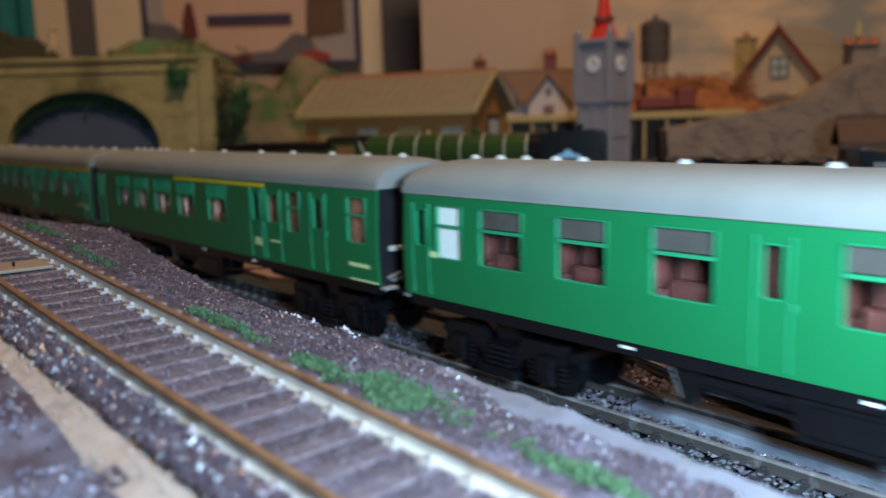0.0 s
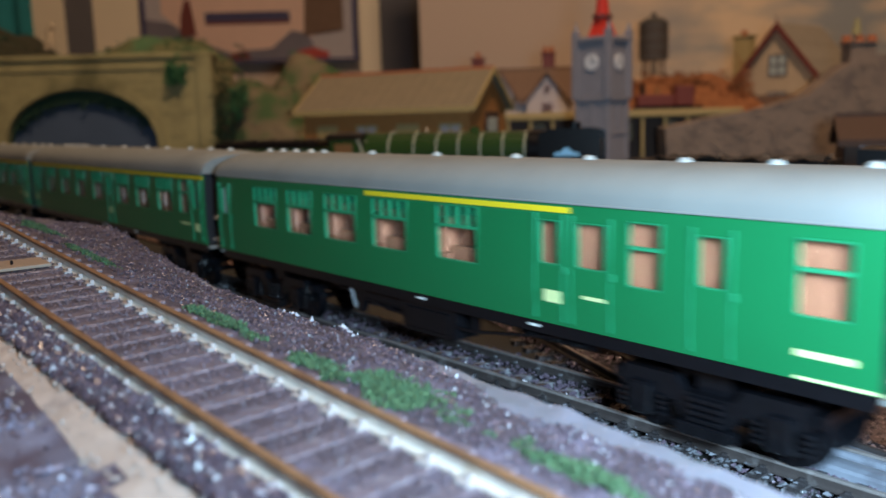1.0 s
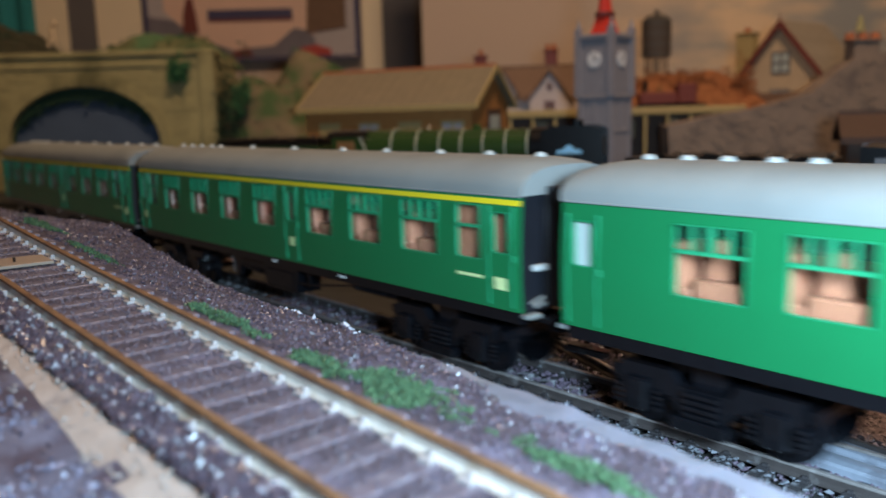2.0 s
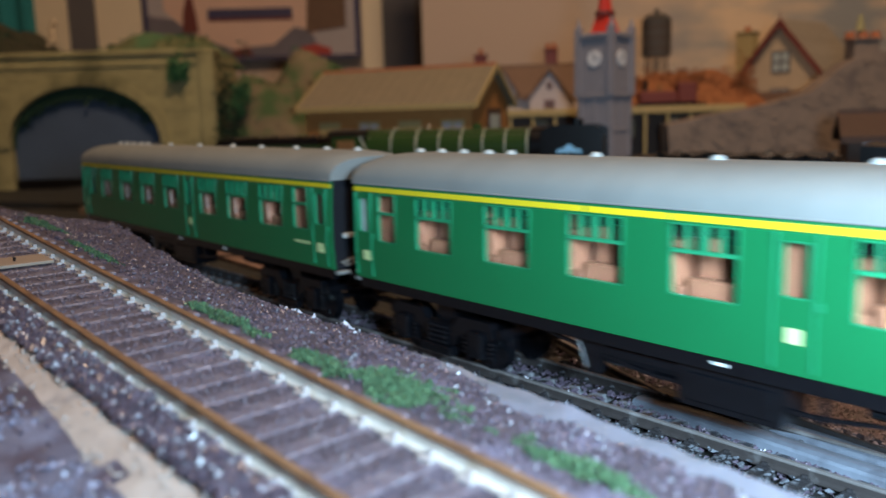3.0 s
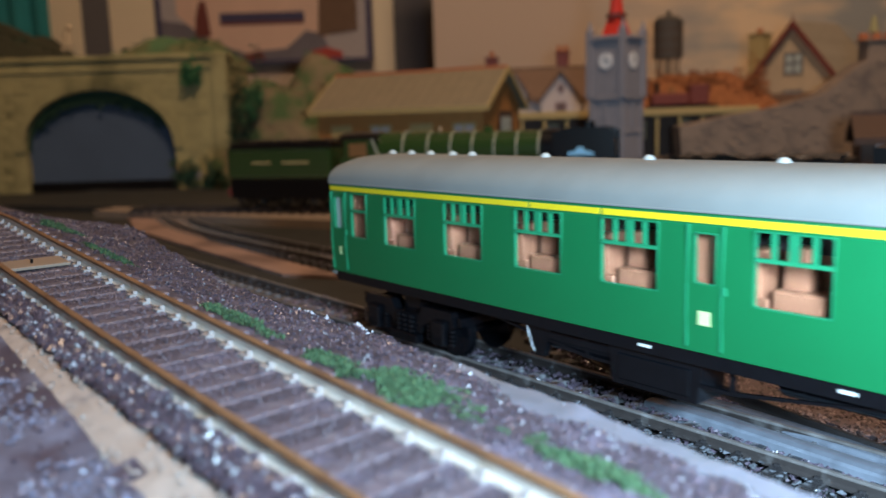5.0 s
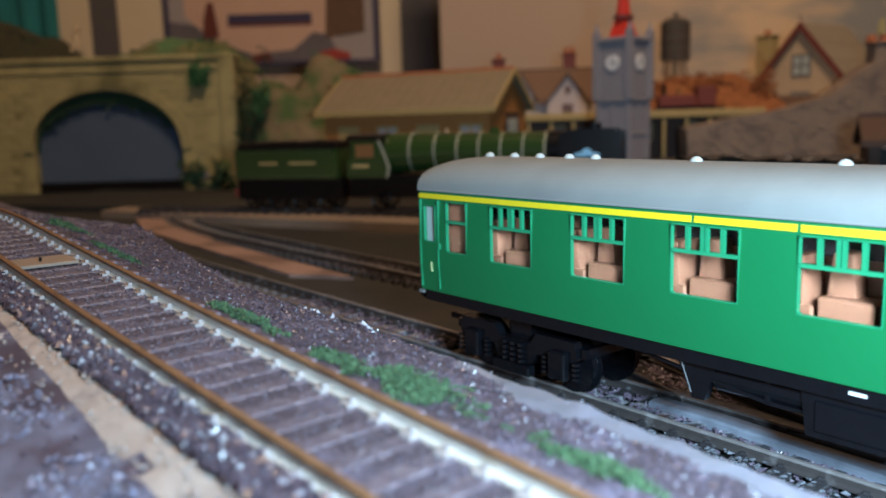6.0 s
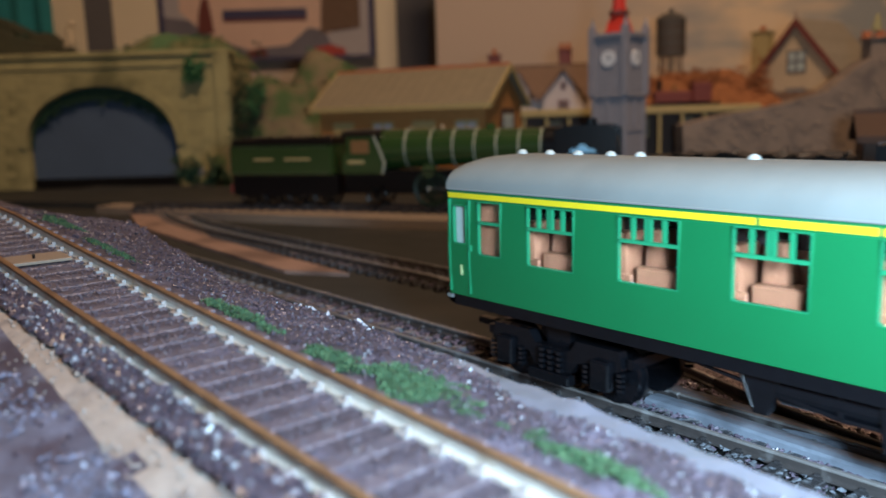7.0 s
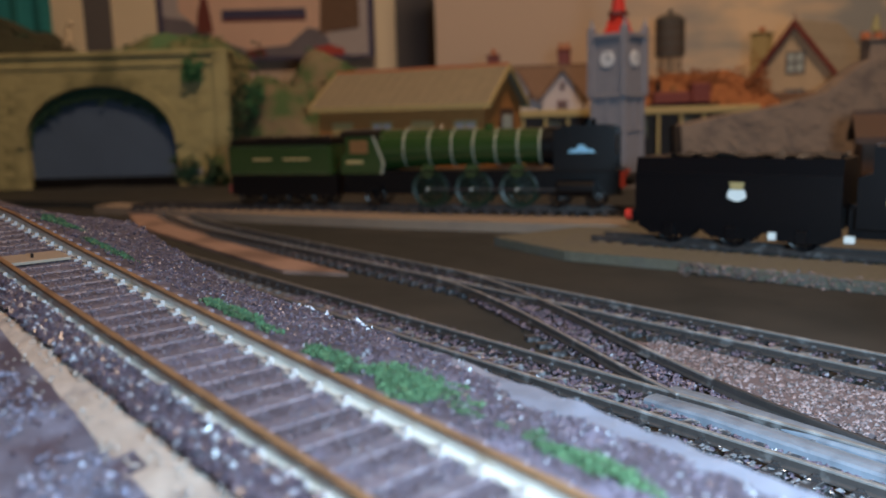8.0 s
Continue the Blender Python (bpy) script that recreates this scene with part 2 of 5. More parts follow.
def box(bm, x0, x1, y0, y1, z0, z1, bevel=0.0, mi=0):
    vs = [bm.verts.new((x, y, z)) for x in (x0, x1) for y in (y0, y1) for z in (z0, z1)]
    fs = [bm.faces.new([vs[i] for i in q]) for q in
          ((0, 1, 3, 2), (4, 6, 7, 5), (0, 4, 5, 1), (2, 3, 7, 6), (0, 2, 6, 4), (1, 5, 7, 3))]
    for f in fs:
        f.material_index = mi
    if bevel:
        es = list({e for f in fs for e in f.edges})
        bmesh.ops.bevel(bm, geom=es, offset=bevel, segments=1, affect="EDGES", profile=0.5)
    return bm


def new_box(x0, x1, y0, y1, z0, z1, bevel=0.0):
    return box(bmesh.new(), x0, x1, y0, y1, z0, z1, bevel)


def rod(bm, p, q, r, seg=12, r2=None):
    """A round bar or cone from p to q."""
    p, q = Vector(p), Vector(q)
    m = Matrix.Translation((p + q) / 2) @ (q - p).to_track_quat("Z", "Y").to_matrix().to_4x4()
    bmesh.ops.create_cone(bm, cap_ends=True, segments=seg, radius1=r, radius2=r if r2 is None else r2,
                          depth=(q - p).length, matrix=m)
    return bm


def prism(bm, poly, axis, c0, c1, mi=0):
    """A polygon pushed along an axis: 'x' takes (y, z), 'y' takes (x, z), 'z' takes (x, y)."""
    def at(a, b, c):
        return {"x": (c, a, b), "y": (a, c, b), "z": (a, b, c)}[axis]
    lo = [bm.verts.new(at(a, b, c0)) for a, b in poly]
    hi = [bm.verts.new(at(a, b, c1)) for a, b in poly]
    fs = [bm.faces.new(lo), bm.faces.new(hi[::-1])]
    n = len(poly)
    fs += [bm.faces.new((lo[i], lo[(i + 1) % n], hi[(i + 1) % n], hi[i])) for i in range(n)]
    for f in fs:
        f.material_index = mi
    return bm


def sweep(bm, points, profile, mi=0):
    """A rail-like bar: profile (across, up) carried along points (x, y, z)."""
    rings = []
    for i, p in enumerate(points):
        a, b = points[max(0, i - 1)], points[min(len(points) - 1, i + 1)]
        t = Vector((b[0] - a[0], b[1] - a[1], 0)).normalized()
        c = Vector((-t.y, t.x, 0))
        rings.append([bm.verts.new(Vector(p) + c * u + Vector((0, 0, v))) for u, v in profile])
    n = len(profile)
    for r0, r1 in zip(rings, rings[1:]):
        for i in range(n):
            bm.faces.new((r0[i], r0[(i + 1) % n], r1[(i + 1) % n], r1[i])).material_index = mi
    bm.faces.new(rings[0]).material_index = mi
    bm.faces.new(rings[-1][::-1]).material_index = mi
    return bm


def shared(name, me, parent, m):
    ob = new(name, me)
    ob.parent = parent
    ob.matrix_basis = m
    return ob


def scatter(name, spots, sizes, material, label, seed, flat=0.7, category="ballast"):
    """Many small angular grains in one mesh."""
    rng = np.random.default_rng(seed)
    base = np.array([(1, 0, 0), (-1, 0, 0), (0, 1, 0), (0, -1, 0), (0, 0, 1), (0, 0, -1)], float)
    tri = np.array([(0, 2, 4), (2, 1, 4), (1, 3, 4), (3, 0, 4), (2, 0, 5), (1, 2, 5), (3, 1, 5), (0, 3, 5)])
    n = len(spots)
    v = base[None] * rng.uniform(0.55, 1.3, (n, 6, 1))
    v = v + rng.normal(0, 0.22, (n, 6, 3))
    a = rng.uniform(0, 6.28, n)
    ca, sa = np.cos(a)[:, None], np.sin(a)[:, None]
    x, y = v[..., 0] * ca - v[..., 1] * sa, v[..., 0] * sa + v[..., 1] * ca
    v = np.stack([x, y, v[..., 2] * flat], -1) * np.asarray(sizes)[:, None, None] + np.asarray(spots)[:, None, :]
    f = (tri[None] + 6 * np.arange(n)[:, None, None]).reshape(-1, 3)
    me = bpy.data.meshes.new(name)
    me.from_pydata(v.reshape(-1, 3).tolist(), [], f.tolist())
    me.materials.append(material)
    return tagged(new(name, me), label, category, kind="stuff")


def leaves(name, spots, size, material, parent, seed, up=0.5):
    """Loose leaf-like flakes round the given spots, one mesh."""
    rng = np.random.default_rng(seed)
    n = len(spots)
    d = rng.normal(0, 1, (n, 3, 3)) * size
    d[..., 2] *= up
    v = np.asarray(spots)[:, None, :] + d
    me = bpy.data.meshes.new(name)
    me.from_pydata(v.reshape(-1, 3).tolist(), [], np.arange(3 * n).reshape(-1, 3).tolist())
    me.materials.append(material)
    ob = new(name, me)
    ob.parent = parent
    return ob


# ---- room ----
def structure(ob, label, category):
    return tagged(ob, label, category, kind="structure")


RX0, RX1, RY0, RY1, RZ0, RZ1 = -1.9, 2.1, -1.9, 1.95, -0.8, 1.6
structure(part("floor", new_box(RX0, RX1, RY0, RY1, RZ0 - 0.05, RZ0), M_CARPET), "brown carpet floor of the railway room", "floor")
structure(part("ceiling", new_box(RX0, RX1, RY0, RY1, RZ1, RZ1 + 0.05), M_CEIL), "plain white ceiling of the room", "ceiling")
structure(part("wall_north", new_box(RX0, RX1, RY1, RY1 + 0.06, RZ0, RZ1), M_WALL), "plain beige painted wall behind the layout", "wall")
structure(part("wall_south", new_box(RX0, RX1, RY0 - 0.06, RY0, RZ0, RZ1), M_WALL), "plain beige painted wall", "wall")
structure(part("wall_east", new_box(RX1, RX1 + 0.06, RY0, RY1, RZ0, RZ1), M_WALL), "plain beige painted wall", "wall")
structure(part("wall_west", new_box(RX0 - 0.06, RX0, RY0, RY1, RZ0, RZ1), M_WALL), "plain beige painted wall", "wall")

# ---- layout: boards, bank and track ----
structure(part("ground", new_box(-1.25, 1.75, -1.3, 1.55, -0.03, -0.0050), M_BOARD), "dark brown baseboard of the model railway", "baseboard")


def near_z(s):
    return 0.0345 + 0.073 * (0.35 - s) if s > 0.15 else 0.0491 - 0.0002 * (0.15 - s)


def near_o(s):
    return -0.0960 - 0.055 * (0.35 - s) + 0.09 * max(0.0, 0.35 - s) ** 2


CREST = ((0.0, -0.001), (0.15, -0.0015), (0.20, -0.0045), (0.22, -0.0050), (0.24, -0.0045), (0.26, -0.0028), (0.28, -0.0016), (0.30, -0.0004), (0.32, 0.0004), (0.34, 0.0014), (0.36, 0.0020), (0.9, 0.0020))


def crest_shift(s):
    """Rise or fall of the bank's outer edge along the line."""
    return float(np.interp(s, [a for a, b in CREST], [b for a, b in CREST]))


def plaster_edge(s, o):
    """Where the ballast ends and the bare plaster begins."""
    rag = noise.noise((s * 55, o * 55, 1.0)) + 0.5 * noise.noise((s * 170, o * 170, 2.0))
    return float(np.interp(s, (0.10, 0.285, 0.297, 0.315, 0.328, 0.345, 0.40), (-0.0590, -0.0592, -0.0640, -0.0638, -0.0685, -0.0670, -0.0630))) + 0.0045 * rag


def bank_z(s, o):
    """Height of the raised bank that carries the near track."""
    zn, on = near_z(s), near_o(s)
    z = zn - 0.0031
    lump = noise.noise((s * 60, o * 60, 3.0))
    grit = noise.noise((s * 260, o * 260, 9.0))
    if o < on - 0.0145:
        far = min(1.0, (on - 0.0145 - o) / 0.012)
        z += far * (0.0022 * lump + 0.0012 * grit - 0.0010) + 0.0009 * math.exp(-((o - on + 0.0168) / 0.002) ** 2)
    if abs(o - on) < 0.0074:
        z += 0.00032
    if o > on + 0.0155:
        k = min(1.0, (o - on - 0.0155) / max(0.004, (-0.060 - on - 0.0155)))
        z += (crest_shift(s) - 0.0036) * k
        z += 0.0007 * lump + 0.0006 * grit
        if s < 0.15:
            z -= 0.005 * min(1.0, (0.15 - s) / 0.1) * k
    if o > -0.060:
        k = min(1.0, (o + 0.060) / 0.034) ** 0.8
        crest = z + 0.0006 * lump
        z = crest * (1 - k) + (-0.0062) * k + 0.0010 * grit * (1 - k)
    return z


def bank():
    bm = bmesh.new()
    ss = [-0.75 + 0.03 * i for i in range(27)] + [0.06 + 0.0022 * i for i in range(172)] + [0.45 + 0.03 * i for i in range(12)]
    oo = [-0.42 + 0.02 * i for i in range(12)] + [-0.180 + 0.0021 * i for i in range(84)]
    grid = [[bm.verts.new(so(s, o, bank_z(s, o))) for o in oo] for s in ss]
    for i in range(len(ss) - 1):
        for j in range(len(oo) - 1):
            f = bm.faces.new((grid[i][j], grid[i + 1][j], grid[i + 1][j + 1], grid[i][j + 1]))
            s, o = (ss[i] + ss[i + 1]) / 2, (oo[j] + oo[j + 1]) / 2
            rag = noise.noise((s * 55, o * 55, 1.0)) + 0.5 * noise.noise((s * 170, o * 170, 2.0))
            d = o - near_o(s) + 0.0168
            if o > plaster_edge(s, o):
                f.material_index = 1
            elif abs(d) < 0.0026 + 0.0018 * rag + 0.0024 * max(0.0, (s - 0.28) / 0.08):
                f.material_index = 2
            elif d < 0 and noise.noise((s * 42, o * 42, 6.0)) > -0.12:
                f.material_index = 3
    bm.faces.ensure_lookup_table()
    return part("bank", bm, [M_BALLAST, M_PLASTER, M_TANPLASTER, M_BLUEPLASTER], smooth=True)


structure(bank(), "raised bank of purple-brown ballast and grey plaster cloth", "embankment")


def track(name, centre, s0, s1, pitch, z, half, head_mat, web_mat, sleeper_mat, label, skip=None, sleeper_len=0.030, sl_z=0.0, chair_mat=None):
    """Two rails on sleepers along centre(s)."""
    t = thing(name, Matrix.Identity(4), label, "railway track")
    n = max(2, int((s1 - s0) / 0.02))
    ss = [s0 + (s1 - s0) * i / n for i in range(n + 1)]
    for side in (-1, 1):
        pts = [so(s, centre(s) + side * half, z(s)) for s in ss]
        web = part("rail", sweep(bmesh.new(), pts, [(-0.0010, -0.0028), (0.0010, -0.0028), (0.0010, -0.0024), (0.00035, -0.0019),
                   (0.00035, -0.0007), (0.00055, -0.0006), (-0.00055, -0.0006), (-0.00035, -0.0007), (-0.00035, -0.0019), (-0.0010, -0.0024)]), web_mat, t)
        part("rail_head", sweep(bmesh.new(), pts, [(-0.00055, -0.0006), (0.00055, -0.0006), (0.00058, -0.00012), (0.0004, 0.0), (-0.0004, 0.0), (-0.00058, -0.00012)]), head_mat, web)
    bm = bmesh.new()
    h = sleeper_len / 2
    box(bm, -0.0017, 0.0017, -h, h, -0.0055, -0.0026, 0.00025)
    for y in (-half, half):
        for k in (-1, 1):
            box(bm, -0.0011, 0.0011, y + k * 0.0016 - 0.0007, y + k * 0.0016 + 0.0007, -0.0027, -0.0021, 0.0, 1)
            box(bm, -0.0005, 0.0005, y + k * 0.0010 - 0.0004, y + k * 0.0010 + 0.0004, -0.0022, -0.0016, 0.0, 1)
    me = bpy.data.meshes.new("sleeper")
    bm.to_mesh(me)
    bm.free()
    me.materials.append(sleeper_mat)
    me.materials.append(chair_mat or sleeper_mat)
    rng = random.Random(name)
    s = s0 + pitch / 2
    while s < s1:
        if not (skip and skip(s)):
            a = so(s - 0.004, centre(s - 0.004))
            b = so(s + 0.004, centre(s + 0.004))
            yaw = math.atan2((b - a).y, (b - a).x)
            p = so(s, centre(s), z(s) + sl_z)
            shared("sleeper", me, t, Matrix.Translation(p) @ Matrix.Rotation(yaw + rng.uniform(-0.02, 0.02), 4, "Z"))
        s += pitch
    return t


def flat_z(s):
    return 0.0


def cross_o(s):
    k = min(1.0, max(0.0, (s - 0.105) / 0.265))
    return 0.0885 + (0.0183 - 0.0885) * (k * k * (3 - 2 * k))


track("near_track", near_o, 0.02, 0.56, 0.0064, near_z, 0.0083, M_RUST, M_RAILSIDE, M_SLEEPER, "single track, rusty rail heads, cream sides, brown sleepers", sleeper_len=0.0275, chair_mat=M_CHAIR)
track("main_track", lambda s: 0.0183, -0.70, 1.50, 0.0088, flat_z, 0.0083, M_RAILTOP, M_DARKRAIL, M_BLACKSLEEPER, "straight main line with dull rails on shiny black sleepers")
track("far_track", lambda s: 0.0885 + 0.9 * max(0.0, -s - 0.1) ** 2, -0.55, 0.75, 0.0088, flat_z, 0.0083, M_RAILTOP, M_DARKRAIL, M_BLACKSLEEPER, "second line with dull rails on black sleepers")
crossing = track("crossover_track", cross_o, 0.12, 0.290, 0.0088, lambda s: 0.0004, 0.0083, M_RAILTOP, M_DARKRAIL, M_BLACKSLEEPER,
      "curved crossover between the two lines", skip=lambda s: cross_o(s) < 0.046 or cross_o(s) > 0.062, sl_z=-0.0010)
part("rail", sweep(bmesh.new(), [so(0.290 + 0.01 * i, cross_o(0.290 + 0.01 * i) + 0.0083, 0.0004) for i in range(16)],
                   [(-0.0009, -0.0030), (0.0009, -0.0030), (0.00035, -0.0020), (0.00055, -0.0003), (0.0004, 0.0), (-0.0004, 0.0), (-0.00055, -0.0003), (-0.00035, -0.0020)]), M_DARKRAIL, crossing)

# bluish strips beside the rails of the turnout
for nm, o0, drop, a in (("check_strip", 0.0238, 0.0062, 0.283), ("check_strip", 0.0323, 0.0072, 0.283)):
    pts = []
    for i in range(15):
        k = 1 - (1 - i / 14) ** 2
        pts.append(so(a + 0.137 * i / 14, o0 - drop * k, -0.0016 - 0.0008 * max(0.0, 1 - i / 2)))
    tagged(part(nm, sweep(bmesh.new(), pts, [(-0.0030, -0.0030), (0.0030, -0.0030), (0.0029, 0.0002), (0.0023, 0.0008), (0.0006, 0.0010), (-0.0008, 0.0010), (-0.0024, 0.0007), (-0.0029, 0.0001)]), M_BLUEGREY),
           "bluish shiny strip lying between the turnout rails", "check rail", "turnout strips")


def sheet(name, pts, z0, z1, material, label, category="ground patch"):
    """A flat layer on the board from a few corner places."""
    return structure(part(name, prism(bmesh.new(), [(p[0], p[1]) for p in pts], "z", z0, z1), material), label, category)


def q(s, o):
    v = so(s, o)
    return (v.x, v.y)


sheet("pink_ballast_bed", [q(0.235, 0.062), q(0.30, 0.046), q(0.40, 0.034), q(0.75, 0.034), q(0.75, 0.074), q(0.26, 0.074)], -0.0049, -0.0034, M_PINK, "bed of pinkish grey ballast between two tracks")
sheet("brown_card_wedge", [q(-0.60, 0.17), q(-0.20, 0.060), q(0.044, 0.0475), q(0.075, 0.066), q(-0.10, 0.072), q(-0.45, 0.175)], -0.0049, -0.0030, M_PATCH, "flat brown card wedge lying between the tracks")
sheet("tan_ballast_bed", [(0.03, 0.475), (0.063, 0.419), (0.112, 0.383), (0.167, 0.331), (0.50, 0.05), (0.66, 0.18), (0.24, 0.50), (0.12, 0.53)], -0.0049, 0.0002, M_TANBED, "tan gravel bed under the black engine")
sheet("pale_edge_board", [(-0.30, 0.705), (-0.14, 0.612), (-0.03, 0.556), (0.076, 0.512), (0.115, 0.500), (0.12, 0.535), (-0.02, 0.585), (-0.29, 0.735)], -0.0049, 0.0016, M_CREAMEDGE, "pale timber edge before the far track")
sheet("far_ballast_bed", [(-0.45, 0.80), (-0.29, 0.738), (-0.02, 0.588), (0.12, 0.538), (0.60, 0.30), (0.80, 0.55), (0.30, 0.70), (-0.40, 0.95)], -0.0049, 0.0012, M_BOARD, "dark brown ballast bed of the far line")


def straight_track(name, m, x0, x1, label):
    t = thing(name, m, label, "railway track")
    for side in (-1, 1):
        part("rail", new_box(x0, x1, side * 0.0083 - 0.0005, side * 0.0083 + 0.0005, -0.0026, 0.0), M_DARKRAIL, t)
    me = bpy.data.meshes.new("sleeper")
    bm = new_box(-0.0018, 0.0018, -0.015, 0.015, -0.0050, -0.0024)
    bm.to_mesh(me)
    bm.free()
    me.materials.append(M_BLACKSLEEPER)
    x = x0 + 0.004
    while x < x1:
        shared("sleeper", me, t, Matrix.Translation((x, 0, 0)))
        x += 0.0092
    return t


LOCO_M = pose(-0.160, 0.657, 0.0055, 0, 0, -18.4)
ENGINE_M = pose(0.112, 0.442, 0.0030, 0, 0, -38.0)
straight_track("loco_track", LOCO_M, -0.10, 0.55, "far line with dull rails under the green engine")
straight_track("engine_track", ENGINE_M, -0.03, 0.50, "siding with dull rails under the black engine")

# ---- coaches ----
L, ZB, ZG, ZT = 0.2565, 0.0215, 0.0511, 0.0600


def half_width(z):
    if z < 0.029:
        return 0.0180 + 0.0005 * (z - ZB) / 0.0075
    return 0.0185 if z < 0.036 else 0.0185 - 0.0008 * ((z - 0.036) / 0.0146) ** 1.5


KIND_Z = {"w": (0.0331, 0.0484), "t": (0.0338, 0.0484), "d": (0.0362, 0.0470), "o": (0.0335, 0.0484)}


def coach_side(windows, side):
    """One side sheet with its window openings cut through."""
    xs = sorted({0.0, L, *[w[0] for w in windows], *[w[1] for w in windows]})
    zs = [ZB, 0.025, 0.029, 0.0331, 0.0335, 0.0338, 0.0362, 0.041, 0.0470, 0.0484, ZG]
    bm = bmesh.new()
    vs = {(i, j): bm.verts.new((x, side * half_width(z), z)) for i, x in enumerate(xs) for j, z in enumerate(zs)}
    for i in range(len(xs) - 1):
        for j in range(len(zs) - 1):
            xm, zm = (xs[i] + xs[i + 1]) / 2, (zs[j] + zs[j + 1]) / 2
            if any(w[0] < xm < w[1] and KIND_Z[w[2]][0] < zm < KIND_Z[w[2]][1] for w in windows):
                continue
            bm.faces.new((vs[i, j], vs[i + 1, j], vs[i + 1, j + 1], vs[i, j + 1]))
    bmesh.ops.delete(bm, geom=[v for v in bm.verts if not v.link_faces], context="VERTS")
    bmesh.ops.recalc_face_normals(bm, faces=bm.faces)
    if sum(f.normal.y for f in bm.faces) * side < 0:
        bmesh.ops.reverse_faces(bm, faces=bm.faces)
    bmesh.ops.solidify(bm, geom=bm.faces[:], thickness=0.0009)
    return bm


def window_frame(w, side, bars):
    x0, x1, kind = w[:3]
    z0, z1 = KIND_Z[kind]
    y = side * (half_width(0.041) - 0.0004)
    y0, y1 = y - 0.0006, y + 0.00044
    r = 0.00024
    bm = bmesh.new()
    box(bm, x0, x0 + r, y0, y1, z0, z1)
    box(bm, x1 - r, x1, y0, y1, z0, z1)
    box(bm, x0, x1, y0, y1, z0, z0 + r)
    box(bm, x0, x1, y0, y1, z1 - r, z1)
    if kind in "wto":
        box(bm, x0, x1, y0, y1, 0.0423, 0.0431)
    if kind == "w" and bars:
        for k, g in ((0.25, 0.0004), (0.475, 0.0004), (0.535, 0.0003), (0.76, 0.0004)):
            xm = x0 + (x1 - x0) * k
            box(bm, xm - g, xm + g, y0, y1, 0.0431, z1)
    # rounded corners
    for cx, sx in ((x0, 1), (x1, -1)):
        for cz, sz in ((z0, 1), (z1, -1)):
            prism(bm, [(cx, cz), (cx + sx * 0.0012, cz), (cx + sx * 0.0007, cz + sz * 0.0002), (cx + sx * 0.0002, cz + sz * 0.0007), (cx, cz + sz * 0.0012)], "y", y0, y1)
    return bm


def wheelset_mesh():
    bm = bmesh.new()
    rod(bm, (0, -0.0125, 0), (0, 0.0125, 0), 0.0012, 8)
    for sgn in (-1, 1):
        rod(bm, (0, sgn * 0.0070, 0), (0, sgn * 0.0094, 0), 0.0070, 24)
        rod(bm, (0, sgn * 0.0066, 0), (0, sgn * 0.0072, 0), 0.0077, 24)
        rod(bm, (0, sgn * 0.0092, 0), (0, sgn * 0.0098, 0), 0.0030, 12)
        for k in range(4):
            a = k * math.pi / 2
            box(bm, math.cos(a) * 0.0045 - 0.0006, math.cos(a) * 0.0045 + 0.0006, sgn * 0.0096 - 0.0004, sgn * 0.0096 + 0.0004, math.sin(a) * 0.0045 - 0.0006, math.sin(a) * 0.0045 + 0.0006)
    me = bpy.data.meshes.new("wheelset")
    bmesh.ops.recalc_face_normals(bm, faces=bm.faces)
    bm.to_mesh(me)
    bm.free()
    me.materials.append(M_BLACK)
    return me


WHEELSET = wheelset_mesh()


def bogie_mesh():
    bm = bmesh.new()
    for sgn in (-1, 1):
        y0, y1 = sorted((sgn * 0.0118, sgn * 0.0145))
        prism(bm, [(-0.0225, 0.0105), (-0.0215, 0.0150), (-0.008, 0.0150), (-0.006, 0.0120), (0.006, 0.0120), (0.008, 0.0150), (0.0215, 0.0150), (0.0225, 0.0105),
                   (0.0180, 0.0085), (0.0085, 0.0095), (0.006, 0.0060), (-0.006, 0.0060), (-0.0085, 0.0095), (-0.0180, 0.0085)], "y", y0, y1)
        for x in (-0.0165, 0.0165):
            box(bm, x - 0.0030, x + 0.0030, sgn * 0.0150 - 0.0012, sgn * 0.0150 + 0.0012, 0.0045, 0.0120, 0.0005)
            for dx in (-0.0052, 0.0052):
                for k in range(4):
                    rod(bm, (x + dx, sgn * 0.0142, 0.0052 + k * 0.0013), (x + dx, sgn * 0.0142, 0.0060 + k * 0.0013), 0.0013, 8)
        for dx in (-0.0030, 0.0, 0.0030):
            for k in range(4):
                rod(bm, (dx, sgn * 0.0150, 0.0062 + k * 0.0015), (dx, sgn * 0.0150, 0.0071 + k * 0.0015), 0.0012, 8)
        box(bm, -0.007, 0.007, sgn * 0.0150 - 0.0015, sgn * 0.0150 + 0.0015, 0.0030, 0.0058, 0.0004)
    box(bm, -0.004, 0.004, -0.0120, 0.0120, 0.0100, 0.0185)
    for x in (-0.0240, 0.0240):
        box(bm, x - 0.0008, x + 0.0008, -0.0135, 0.0135, 0.0110, 0.0135)
    me = bpy.data.meshes.new("bogie")
    bmesh.ops.recalc_face_normals(bm, faces=bm.faces)
    bm.to_mesh(me)
    bm.free()
    me.materials.append(M_BLACK)
    return me


BOGIE = bogie_mesh()
VENTS = [(x / 1000, 0.001) for x in (10.7, 21.2, 31.3, 42.2, 51.3, 81.5, 115.8, 150.0, 176.0, 204.0, 226.0, 246.0)]
AXLES = []


